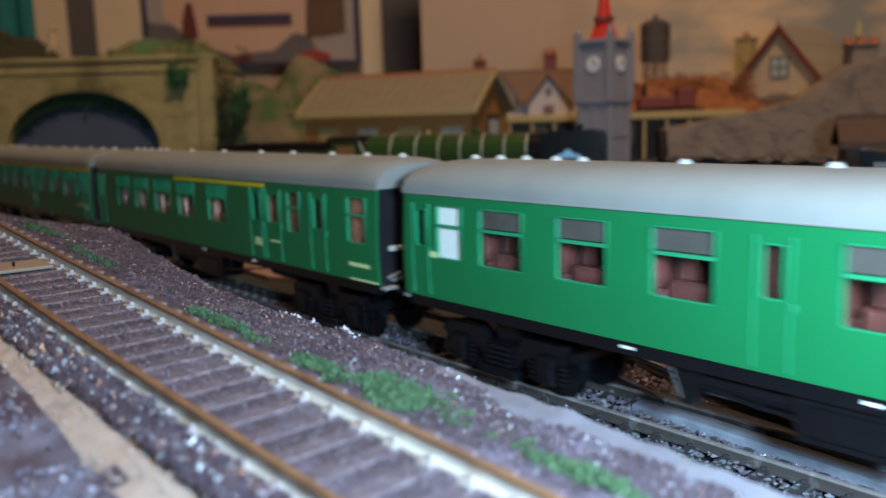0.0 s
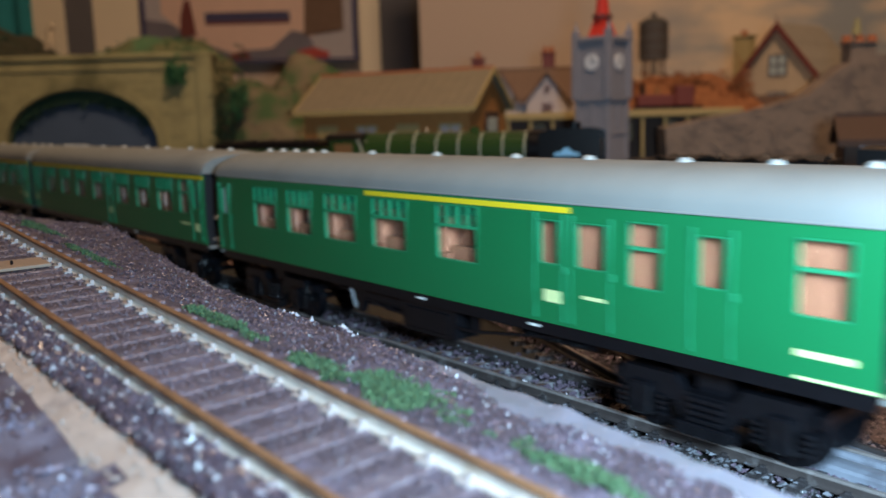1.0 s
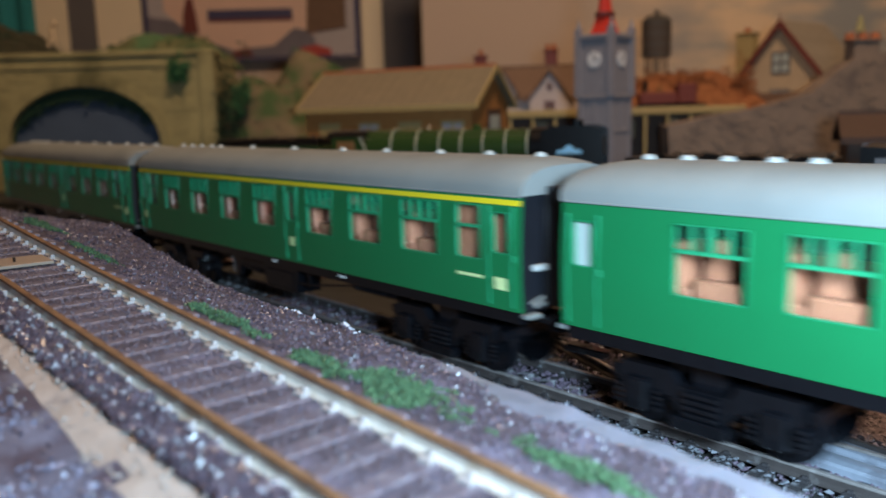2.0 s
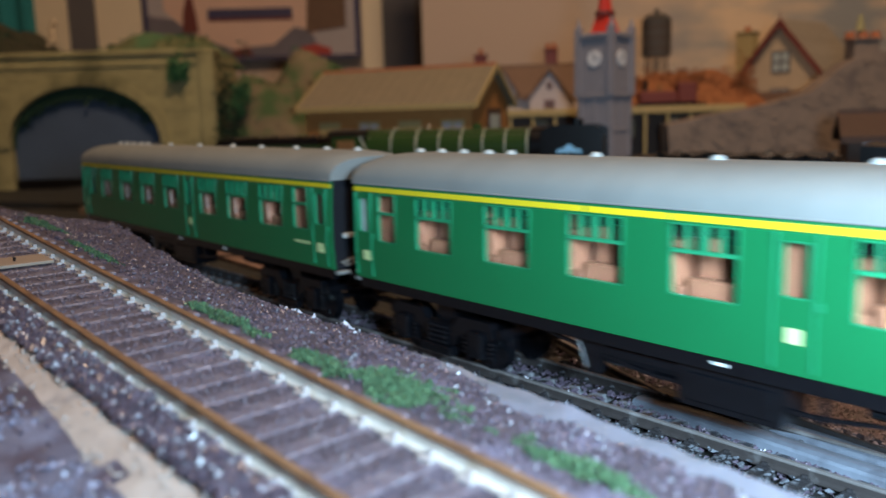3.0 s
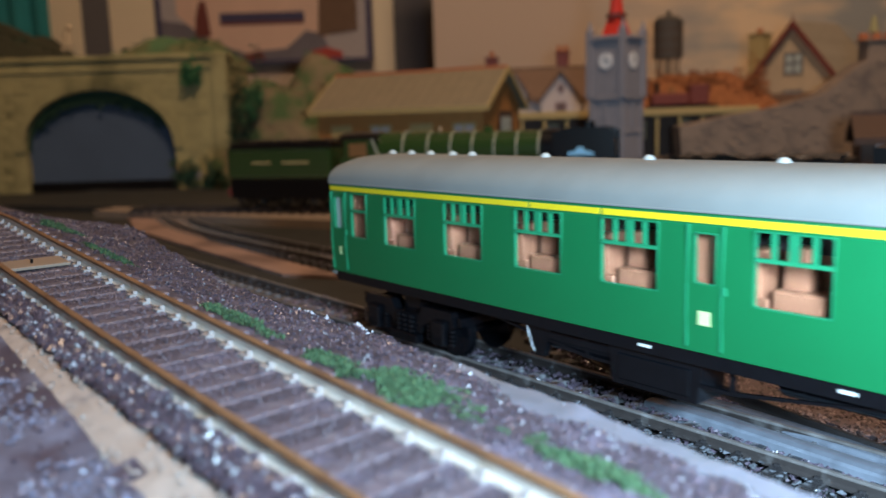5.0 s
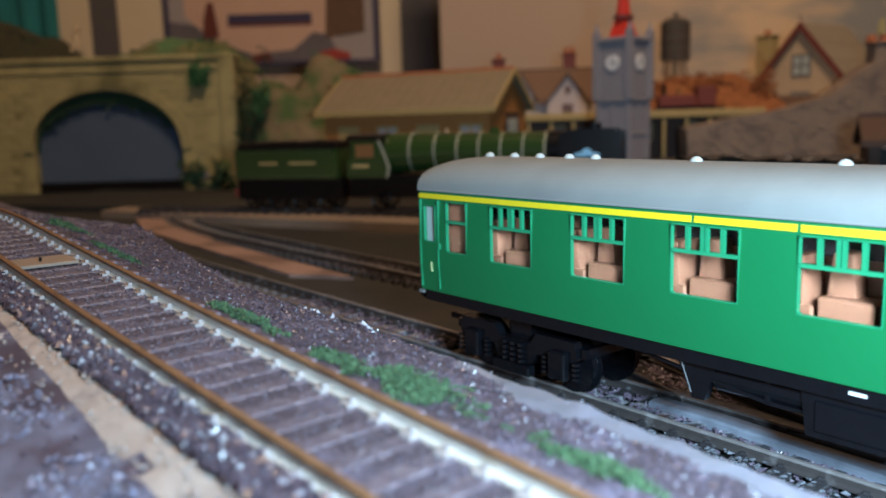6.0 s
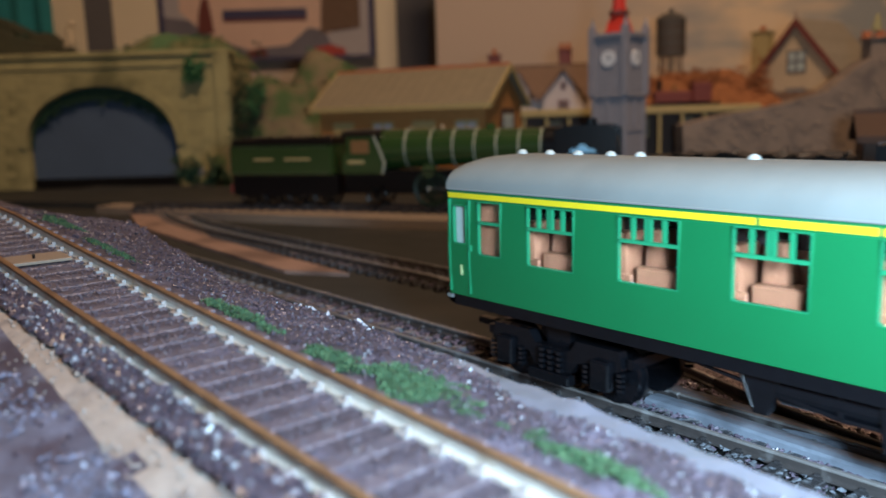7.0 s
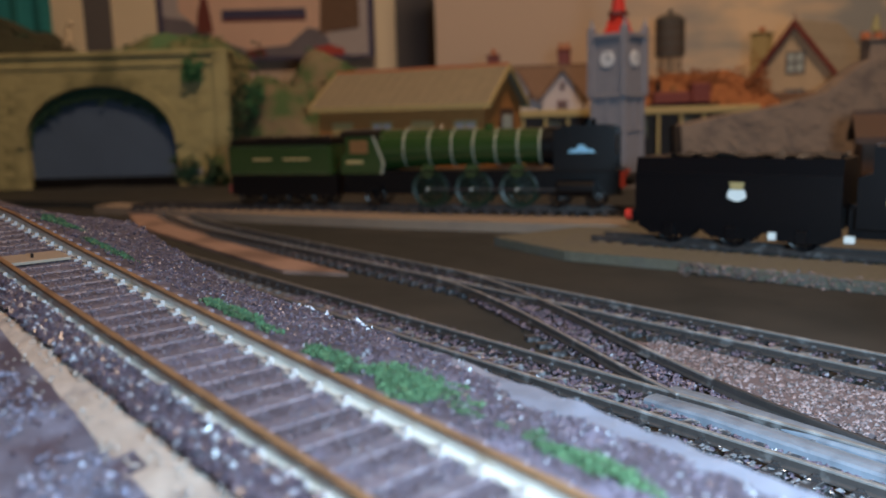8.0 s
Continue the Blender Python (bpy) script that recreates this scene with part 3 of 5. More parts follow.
def coach(label, windows, line, inside, panels, bars, first=False):
    """A main-line coach; x forward from its rear end, z from the rail."""
    c = thing("railway_coach", Matrix.Identity(4), label, "railway coach", "coaches of the green train")
    for side in (-1, 1):
        part("body_side", coach_side(windows, side), M_GREEN, c, smooth=True)
        for w in windows:
            f = part("window_frame", window_frame(w, side, inside is M_TAN), M_FRAME, c)
            z0, z1 = KIND_Z[w[2]]
            y = side * (half_width(0.041) - 0.0011)
            opaque = w[2] == "o" or (w[2] == "d" and w[3:] == ("f",))
            p = part("pane", new_box(w[0] + 0.0002, w[1] - 0.0002, y - 0.00012, y + 0.00012, z0 + 0.0002, z1 - 0.0002), M_WHITE if w[2] == "o" else M_FROST if opaque else M_PANE, f)
            p.visible_shadow = opaque
            if w[2] == "w" and inside is M_BROWN_IN:
                part("top_light", new_box(w[0] + 0.0003, w[1] - 0.0003, y - 0.00036, y - 0.00016, 0.0433, z1 - 0.0003) if side > 0 else new_box(w[0] + 0.0003, w[1] - 0.0003, y - 0.00034, y - 0.00014, 0.0433, z1 - 0.0003), M_TOPLIGHT, f)
        for x0, x1 in line:
            ys = sorted((side * (half_width(0.0496) - 0.0002), side * (half_width(0.0496) + 0.00022)))
            part("yellow_line", new_box(x0, x1, ys[0], ys[1], 0.0489, 0.0503), M_YELLOW, c, "yellow first-class line below the roof")
        ys = sorted((side * 0.0176, side * 0.0184))
        part("gutter", new_box(0.0, L, ys[0], ys[1], 0.0510, 0.0515, 0.0001), M_ROOF, c)
        # doors: raised hairline edges, hinges and handles
        for w in windows:
            if w[2] == "d":
                bm = bmesh.new()
                for x in (w[0] - 0.0016, w[1] + 0.0012):
                    for za, zb in ((0.0225, 0.029), (0.029, 0.036), (0.036, 0.0485)):
                        yy = side * half_width((za + zb) / 2)
                        box(bm, x, x + 0.0003, yy - 0.0004, yy + 0.0004, za, zb)
                part("door_edge", bm, M_FRAME, c)
                yy = side * 0.0187
                part("door_handle", new_box(w[1] + 0.0018, w[1] + 0.0024, yy - 0.0004, yy + 0.0004, 0.0345, 0.0362, 0.0001), M_FRAME, c)
    for x0, x1, z0, z1 in panels:
        part("class_panel", new_box(x0, x1, -half_width((z0 + z1) / 2) - 0.00016, -half_width((z0 + z1) / 2) + 0.0004, z0, z1), M_PALE_PANEL, c, "pale yellow printed door panel")
    for x0, x1, z0, z1 in bars:
        part("print_bar", new_box(x0, x1, -half_width((z0 + z1) / 2) - 0.00016, -half_width((z0 + z1) / 2) + 0.0004, z0, z1), M_PALE_PANEL, c, "small pale printed line")
    # roof with a rounded cross-section
    prof = []
    for i in range(19):
        a = math.pi * i / 18
        prof.append((0.0183 * math.copysign(abs(math.cos(a)) ** 0.72, math.cos(a)), ZG + 0.0003 + (ZT - ZG) * math.sin(a) ** 0.85))
    bm = bmesh.new()
    ends = [(-0.0006, 0.80), (0.0012, 0.86), (0.0036, 0.925), (0.0070, 0.97), (0.0110, 0.995), (0.0140, 1.0)]
    rings = []
    for x, k in ends + [(L - x, k) for x, k in ends[::-1]]:
        rings.append([bm.verts.new((x, y * (0.97 + 0.03 * k), ZG + (z - ZG) * k)) for y, z in prof])
    for r0, r1 in zip(rings, rings[1:]):
        for i in range(len(prof)):
            bm.faces.new((r0[i], r0[(i + 1) % len(prof)], r1[(i + 1) % len(prof)], r1[i]))
    bm.faces.new(rings[0])
    bm.faces.new(rings[-1][::-1])
    part("roof", bm, M_ROOF, c, smooth=True)
    for x, y in VENTS:
        bm = bmesh.new()
        bmesh.ops.create_uvsphere(bm, u_segments=10, v_segments=6, radius=0.0017, matrix=Matrix.Translation((x, y, ZT - 0.0001)) @ Matrix.Diagonal((1.0, 0.85, 0.95, 1)))
        part("roof_vent", bm, M_VENT, c, smooth=True)
    # ends and gangways
    for x, k in ((0.0, -1), (L, 1)):
        xs = sorted((x, x - k * 0.0012))
        pr = [(-0.0178, ZB), (0.0178, ZB), (0.0182, 0.034), (0.0176, ZG)] + [(y * 0.97, ZG + (z - ZG) * 0.78) for y, z in prof[1:-1]] + [(-0.0176, ZG), (-0.0182, 0.034)]
        part("end_wall", prism(bmesh.new(), pr, "x", xs[0], xs[1]), M_NAVY, c)
        bm = bmesh.new()
        rings = []
        for i in range(7):
            g, up = 0.0090 - 0.0007 * (i % 2), 0.0535 - 0.0007 * (i % 2)
            rings.append([bm.verts.new((x + k * (0.0002 + 0.0010 * i), y, z)) for y, z in ((-g, 0.0225), (g, 0.0225), (g, up), (-g, up))])
        for r0, r1 in zip(rings, rings[1:]):
            for i in range(4):
                bm.faces.new((r0[i], r0[(i + 1) % 4], r1[(i + 1) % 4], r1[i]))
        bm.faces.new(rings[0])
        bm.faces.new(rings[-1][::-1])
        part("gangway", bm, M_NAVY, c, "black corrugated gangway bellows")
        bm = bmesh.new()
        for y in (-0.0110, 0.0110):
            rod(bm, (x, y, 0.0190), (x + k * 0.0058, y, 0.0190), 0.0011, 10)
            rod(bm, (x + k * 0.0056, y, 0.0190), (x + k * 0.0064, y, 0.0190), 0.0026, 12)
        part("buffer", bm, M_BLACK, c)
        part("end_step", new_box(min(x, x + k * 0.002), max(x, x + k * 0.002), -0.0175, -0.0125, 0.0200, 0.0210), M_ROOF, c, "pale grey step")
        if k > 0:
            part("end_lamp", new_box(x, x + 0.0010, -0.0140, -0.0085, 0.0318, 0.0334, 0.0002), M_VENT, c, "pale grey end fitting")
            part("end_pipe", rod(bmesh.new(), (x + 0.0006, -0.0150, 0.0235), (x + 0.0006, -0.0100, 0.0248), 0.0004, 6), M_ROOF, c)
            part("jumper_cable", rod(bmesh.new(), (x + 0.0006, -0.0135, 0.0225), (x + 0.0006, -0.0095, 0.0232), 0.0004, 6), M_ROOF, c)
        part("coupling", new_box(min(x, x + k * 0.0066), max(x, x + k * 0.0066), -0.0018, 0.0018, 0.0085, 0.0105, 0.0003), M_BLACK, c)
    # underframe
    for y in (-0.0163, 0.0163):
        part("solebar", new_box(0.001, L - 0.001, y - 0.0010, y + 0.0010, 0.0182, ZB + 0.0002), M_BLACK, c)
    part("floor_pan", new_box(0.001, L - 0.001, -0.0170, 0.0170, 0.0205, 0.0225), M_BLACK, c)
    for x in (0.0795, 0.1325) if inside is M_BROWN_IN else (0.1285, 0.1735):
        part("label_strip", new_box(x - 0.0016, x + 0.0016, -0.0176, -0.0172, 0.0197, 0.0203), M_WHITE, c, "white printed strip on the solebar")
    for y in (-0.0150, 0.0150):
        bm = bmesh.new()
        prism(bm, [(0.070, 0.0185), (0.0725, 0.0185), (0.1105, 0.0135), (0.1485, 0.0135), (0.1865, 0.0185), (0.189, 0.0185), (0.149, 0.0127), (0.110, 0.0127)], "y", y - 0.0004, y + 0.0004)
        for x in (0.110, 0.149):
            box(bm, x - 0.0006, x + 0.0006, y - 0.0004, y + 0.0004, 0.0130, 0.0186)
        part("truss", bm, M_BLACK, c)
    part("vacuum_cylinder", rod(bmesh.new(), (0.0990, 0.002, 0.0130), (0.0990, 0.012, 0.0130), 0.0045, 16), M_BLACK, c, smooth=True)
    part("brake_lever", prism(bmesh.new(), [(0.0885, 0.0185), (0.0985, 0.0185), (0.0955, 0.0100), (0.0925, 0.0100)], "y", -0.0155, -0.0135), M_BLACK, c)
    part("brake_rod", rod(bmesh.new(), (0.0897, -0.0158, 0.0182), (0.0925, -0.0158, 0.0112), 0.00013, 6), M_STEEL, c)
    part("dynamo", rod(bmesh.new(), (0.098, 0.0105, 0.0158), (0.117, 0.0105, 0.0158), 0.0034, 14), M_BLACK, c, smooth=True)
    part("water_tank", rod(bmesh.new(), (0.0975, -0.0120, 0.0158), (0.1180, -0.0120, 0.0158), 0.0036, 14), M_BLACK, c, smooth=True)
    part("battery_box", prism(bmesh.new(), [(0.1170, 0.0185), (0.1425, 0.0185), (0.1412, 0.0090), (0.1183, 0.0090)], "y", -0.0160, -0.0060), M_BLACK, c)
    part("battery_lid", new_box(0.1200, 0.1395, -0.0164, -0.0159, 0.0102, 0.0165, 0.0003), M_BLACK, c)
    part("gas_tank", rod(bmesh.new(), (0.150, 0.006, 0.0125), (0.178, 0.006, 0.0125), 0.0045, 14), M_BLACK, c, smooth=True)
    for x in (0.0360, L - 0.0360):
        b = shared("bogie", BOGIE, c, Matrix.Translation((x, 0, 0)))
        for dx in (-0.0165, 0.0165):
            a = shared("wheelset", WHEELSET, b, Matrix.Translation((dx, 0, 0.0070)))
            AXLES.append((a, dx))
    # interior moulding
    part("inner_floor", new_box(0.003, L - 0.003, -0.0166, 0.0168, 0.0226, 0.0236), inside, c)
    part("corridor_wall", new_box(0.010, L - 0.010, -0.0064, -0.0056, 0.0236, 0.0428), inside, c)
    # added dark sheet, standing in for the dim interior above the wall
    part("dim_interior_sheet", new_box(0.010, L - 0.010, -0.0062, -0.0058, 0.0428, 0.0510), M_DIM_INSIDE, c)
    for w in windows:
        if w[2] in "td":
            part("vestibule_panel", new_box(w[0] - 0.002, w[1] + 0.002, -0.0150, -0.0144, 0.0236, 0.0500), inside, c)
    mains = [w for w in windows if w[2] == "w"]
    for i, w in enumerate(mains):
        xm = (w[0] + w[1]) / 2
        part("seat", new_box(xm - 0.0058, xm + 0.0048, -0.0150, -0.0085, 0.0236, 0.0364, 0.0005), inside, c)
        bm = prism(bmesh.new(), [(xm - 0.0068, 0.0236), (xm + 0.0014, 0.0236), (xm - 0.0005, 0.0448), (xm - 0.0045, 0.0448)], "y", -0.0120, -0.0066)
        bmesh.ops.bevel(bm, geom=bm.edges[:], offset=0.0006, segments=2, affect="EDGES", profile=0.5)
        part("seat_back", bm, inside, c, smooth=True)
        bm = prism(bmesh.new(), [(xm - 0.0128, 0.0236), (xm - 0.0072, 0.0236), (xm - 0.0086, 0.0440), (xm - 0.0120, 0.0440)], "y", -0.0152, -0.0066)
        bmesh.ops.bevel(bm, geom=bm.edges[:], offset=0.0005, segments=2, affect="EDGES", profile=0.5)
        part("seat_back", bm, inside, c, smooth=True)
        part("seat_arm", new_box(xm - 0.0112, xm - 0.0062, -0.0156, -0.0146, 0.0236, 0.0346, 0.0004), inside, c)
        part("partition", new_box(xm + 0.0131, xm + 0.0137, -0.0155, -0.0066, 0.0236, 0.0470), inside, c)
    return c


def mm(rows):
    return [(a / 1000, b / 1000, *rest) for a, b, *rest in rows]


FK = mm([(2.4, 7.8, "d", "f"), (12.6, 21.6, "t"), (31.2, 46.8, "w"), (60.0, 76.2, "w"), (88.5, 104.7, "w"), (116.8, 132.6, "w"), (141.4, 146.8, "d"),
         (154.8, 170.6, "w"), (181.0, 197.4, "w"), (208.0, 224.8, "w"), (232.6, 242.4, "t"), (246.9, 252.7, "d")])
BCK = mm([(3.4, 9.4, "d", "f"), (31.0, 47.6, "w"), (55.6, 71.6, "w"), (80.0, 98.0, "w"), (107.0, 124.0, "w"), (137.6, 154.2, "w"), (176.4, 182.6, "d"),
          (188.0, 196.6, "d"), (202.6, 211.4, "t"), (220.0, 226.4, "d"), (240.6, 251.0, "t")])
TSO = mm([(5.6, 10.0, "d"), (14.8, 25.2, "o"), (32.2, 48.0, "w"), (59.2, 74.4, "w"), (86.2, 101.6, "w"), (111.4, 116.0, "d"), (126.6, 142.4, "w"),
          (153.6, 169.4, "w"), (180.2, 196.6, "w"), (207.6, 224.4, "w"), (246.9, 252.7, "d", "f")])
FULL = [(0.0, 0.0931), (0.0939, 0.1161), (0.1169, L)]
COACHES = [
    coach("last green corridor coach, full yellow line and tan seats", FK, FULL, M_TAN, [(0.1428, 0.1456, 0.0276, 0.0306), (0.0054, 0.0061, 0.0275, 0.0303), (0.2476, 0.2518, 0.0268, 0.0300)], [(0.2330, 0.2430, 0.0290, 0.0298)]),
    coach("green corridor coach with a full yellow roof line and tan seats", FK, FULL, M_TAN, [(0.1428, 0.1456, 0.0276, 0.0306), (0.0048, 0.0090, 0.0275, 0.0305), (0.2476, 0.2518, 0.0268, 0.0300)], [(0.2330, 0.2430, 0.0290, 0.0298)]),
    coach("green brake coach with a yellow line along half its roof", BCK, [(0.1030, 0.1855)], M_TAN, [(0.1780, 0.1832, 0.0270, 0.0300)], [(0.1900, 0.1965, 0.0292, 0.0300), (0.2410, 0.2520, 0.0262, 0.0275), (0.2410, 0.2560, 0.0217, 0.0223)]),
    coach("plain green open coach with dark red-brown seats", TSO, [], M_BROWN_IN, [(0.0120, 0.0150, 0.0335, 0.0352)], [])]

# ---- tunnel hill ----
def arch_points(cx, half, spring, top, n=20):
    return [(cx - half * math.cos(math.pi * i / n), spring + (top - spring) * math.sin(math.pi * i / n) ** 0.9) for i in range(n + 1)]


def tunnel():
    t = thing("tunnel_portal", pose(0, 1.0, 0), "olive-tan stone tunnel portal with a wide arch", "tunnel portal")
    cx, half, spring, top = -0.4095, 0.0905, 0.045, 0.1165
    x0, x1, ztop = -0.80, -0.252, 0.150
    arc = arch_points(cx, half, spring, top)
    bm = bmesh.new()
    box(bm, x0, cx - half, 0.0, 0.03, -0.005, ztop)
    box(bm, cx + half, x1, 0.0, 0.03, -0.005, ztop)
    for (xa, za), (xb, zb) in zip(arc, arc[1:]):
        prism(bm, [(xa, za), (xb, zb), (xb, ztop), (xa, ztop)], "y", 0.0, 0.03)
    bmesh.ops.remove_doubles(bm, verts=bm.verts, dist=0.00001)
    part("portal_wall", bm, M_STONE, t)
    part("coping", new_box(x0, x1 + 0.003, -0.004, 0.034, ztop, ztop + 0.006, 0.001), M_STONE, t)
    part("string_course", new_box(x0, x1 + 0.002, -0.0025, 0.0, ztop - 0.012, ztop - 0.009), M_STONE, t)
    out = arch_points(cx, half + 0.011, spring, top + 0.011)
    for i in range(0, 20, 1):
        a, b, c, d = arc[i], arc[i + 1], out[i + 1], out[i]
        m = [((p[0] + (a[0] + b[0] + c[0] + d[0]) / 4 * 0.04) / 1.04, (p[1] + (a[1] + b[1] + c[1] + d[1]) / 4 * 0.04) / 1.04) for p in (a, b, c, d)]
        part("arch_stone", prism(bmesh.new(), m, "y", -0.003, 0.002), M_STONE, t)
    part("pilaster", new_box(x1 - 0.016, x1 + 0.002, -0.005, 0.0, -0.005, ztop), M_STONE, t)
    # courses of blocks, a little proud of one another
    rng = random.Random(5)
    me = bpy.data.meshes.new("block")
    bm = new_box(-0.0095, 0.0095, -0.0006, 0.001, -0.0044, 0.0044, 0.0004)
    bm.to_mesh(me)
    bm.free()
    me.materials.append(M_STONE)
    for r in range(15):
        z = 0.0 + 0.0094 * r
        k = 0
        x = -0.60 + (r % 2) * 0.0102
        while x < x1 - 0.03:
            if ((x - cx) / (half + 0.022)) ** 2 + (max(0.0, z - spring) / (top - spring + 0.017)) ** 2 > 1 and rng.random() < 0.8:
                shared("block", me, t, Matrix.Translation((x, rng.uniform(-0.0003, 0.0004), z + 0.004)))
            x += 0.0204
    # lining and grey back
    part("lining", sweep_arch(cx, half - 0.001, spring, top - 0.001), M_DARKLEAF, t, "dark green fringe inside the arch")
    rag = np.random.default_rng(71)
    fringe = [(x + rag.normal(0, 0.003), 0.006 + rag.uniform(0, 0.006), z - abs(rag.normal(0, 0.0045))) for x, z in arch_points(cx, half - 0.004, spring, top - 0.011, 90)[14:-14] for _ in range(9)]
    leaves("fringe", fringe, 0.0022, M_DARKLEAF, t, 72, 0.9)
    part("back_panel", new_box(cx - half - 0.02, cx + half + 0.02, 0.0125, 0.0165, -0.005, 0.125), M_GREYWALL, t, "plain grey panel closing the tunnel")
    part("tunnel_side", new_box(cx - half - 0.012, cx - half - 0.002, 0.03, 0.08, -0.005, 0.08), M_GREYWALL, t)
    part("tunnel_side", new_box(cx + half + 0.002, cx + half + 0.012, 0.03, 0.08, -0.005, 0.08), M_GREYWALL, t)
    part("wing_wall", new_box(x1 - 0.004, x1, 0.03, 0.12, -0.005, ztop), M_STONE, t)
    # black strip put in for the shadow along the tunnel mouth's foot
    part("sill_shadow_strip", new_box(cx - half, cx + half, 0.007, 0.0124, -0.005, 0.007), M_LOCOBLACK, t)
    return t


def sweep_arch(cx, half, spring, top):
    bm = bmesh.new()
    a, b = arch_points(cx, half, spring, top), arch_points(cx, half - 0.0012, spring, top - 0.014)
    for i in range(20):
        prism(bm, [a[i], a[i + 1], b[i + 1], b[i]], "y", 0.006, 0.0122)
    bmesh.ops.remove_doubles(bm, verts=bm.verts, dist=0.00001)
    return bm


tunnel()


def mound(name, cx, cy, rx, ry, z0, height, material, label, leaf, seed, count=1200):
    """A rough scrub-covered hill with loose foliage on it."""
    t = thing(name, Matrix.Identity(4), label, "hill")
    bm = bmesh.new()
    n = 30
    rows = []
    for i in range(n + 1):
        row = []
        for j in range(n + 1):
            u, v = 2 * i / n - 1, 2 * j / n - 1
            k = max(0.0, 1 - u * u) * max(0.0, 1 - v * v)
            z = z0 + height * (k ** 0.6) * (1 + 0.35 * noise.noise((u * 2.6 + seed, v * 2.6, seed * 1.7)))
            row.append(bm.verts.new((cx + rx * u, cy + ry * v, z)))
        rows.append(row)
    for i in range(n):
        for j in range(n):
            bm.faces.new((rows[i][j], rows[i + 1][j], rows[i + 1][j + 1], rows[i][j + 1]))
    bmesh.ops.recalc_face_normals(bm, faces=bm.faces)
    rng = np.random.default_rng(seed)
    spots = [r[rng.integers(n + 1)].co.copy() for r in (rows[int(k)] for k in rng.integers(0, n + 1, count))]
    spots = [(p.x + rng.normal(0, rx / n), p.y + rng.normal(0, ry / n), p.z + 0.0005 + abs(rng.normal(0, 0.002))) for p in spots if noise.noise((p.x * 25, p.y * 25, seed)) > -0.1]
    part("hillside", bm, material, t, smooth=True)
    leaves("foliage", spots, 0.0024, leaf, t, seed)
    return t


mound("scrub_hill", -0.333, 1.10, 0.082, 0.09, 0.141, 0.040, M_HILL, "green scrub mound on top of the tunnel", M_LEAF, 3)
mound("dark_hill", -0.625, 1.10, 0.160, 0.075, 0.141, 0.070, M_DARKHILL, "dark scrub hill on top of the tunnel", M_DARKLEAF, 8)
mound("rocky_slope", -0.165, 1.075, 0.125, 0.10, -0.006, 0.142, M_ROCK, "tan rocky slope with green scrub beside the tunnel", M_LEAF, 12, 1500)


def bush(where, r, seed, material, label):
    """Many small clumps of flakes with gaps between them."""
    rng = np.random.default_rng(seed)
    t = thing("bush", Matrix.Translation(where), label, "bush", "scrub bushes")
    spots = []
    for k in range(26):
        c = rng.normal(0, 0.45, 3) * (r[0], r[1], r[2]) + (0, 0, r[2] * 0.9)
        spots += [tuple(c + rng.normal(0, 0.16, 3) * r) for _ in range(26)]
    spots = [p for p in spots if p[2] > 0]
    bm = bmesh.new()
    for k in range(5):
        rod(bm, (0, 0, -0.002), (rng.normal(0, 0.4) * r[0], rng.normal(0, 0.4) * r[1], r[2] * 1.1), 0.0006, 5, 0.0002)
    part("stems", bm, M_DARKBROWN, t)
    leaves("foliage", spots, 0.0020, material, t, seed + 1, 0.9)
    return t


bush((-0.235, 0.985, 0.0), (0.020, 0.012, 0.075), 21, M_DARKLEAF, "dark green ivy bush against the portal")
bush((-0.222, 0.99, 0.07), (0.014, 0.010, 0.035), 22, M_LEAF, "green ivy bush against the portal")
bush((-0.285, 0.93, 0.0), (0.016, 0.010, 0.016), 23, M_DARKLEAF, "low dark bush at the foot of the portal")
bush((-0.245, 0.90, 0.0), (0.014, 0.010, 0.014), 24, M_DARKLEAF, "low dark bush at the foot of the portal")
bush((-0.292, 0.992, 0.118), (0.012, 0.006, 0.016), 25, M_LEAF, "green creeper hanging on the portal")
tagged(part("sign_board", new_box(-0.302, -0.272, 0.938, 0.941, 0.010, 0.019, 0.0005), M_LILAC), "small pale board beside the tunnel mouth", "sign")

# a small pale figure on the hill, plain
bm = bmesh.new()
rod(bm, (-0.462, 1.06, 0.172), (-0.462, 1.06, 0.192), 0.0048, 10, 0.0040)
bmesh.ops.create_uvsphere(bm, u_segments=10, v_segments=8, radius=0.0042, matrix=Matrix.Translation((-0.459, 1.06, 0.196)))
rod(bm, (-0.468, 1.06, 0.168), (-0.466, 1.06, 0.176), 0.0034, 8)
tagged(part("figurine", bm, M_FIGURE, smooth=True), "small pale figurine standing on the dark hill", "figurine")

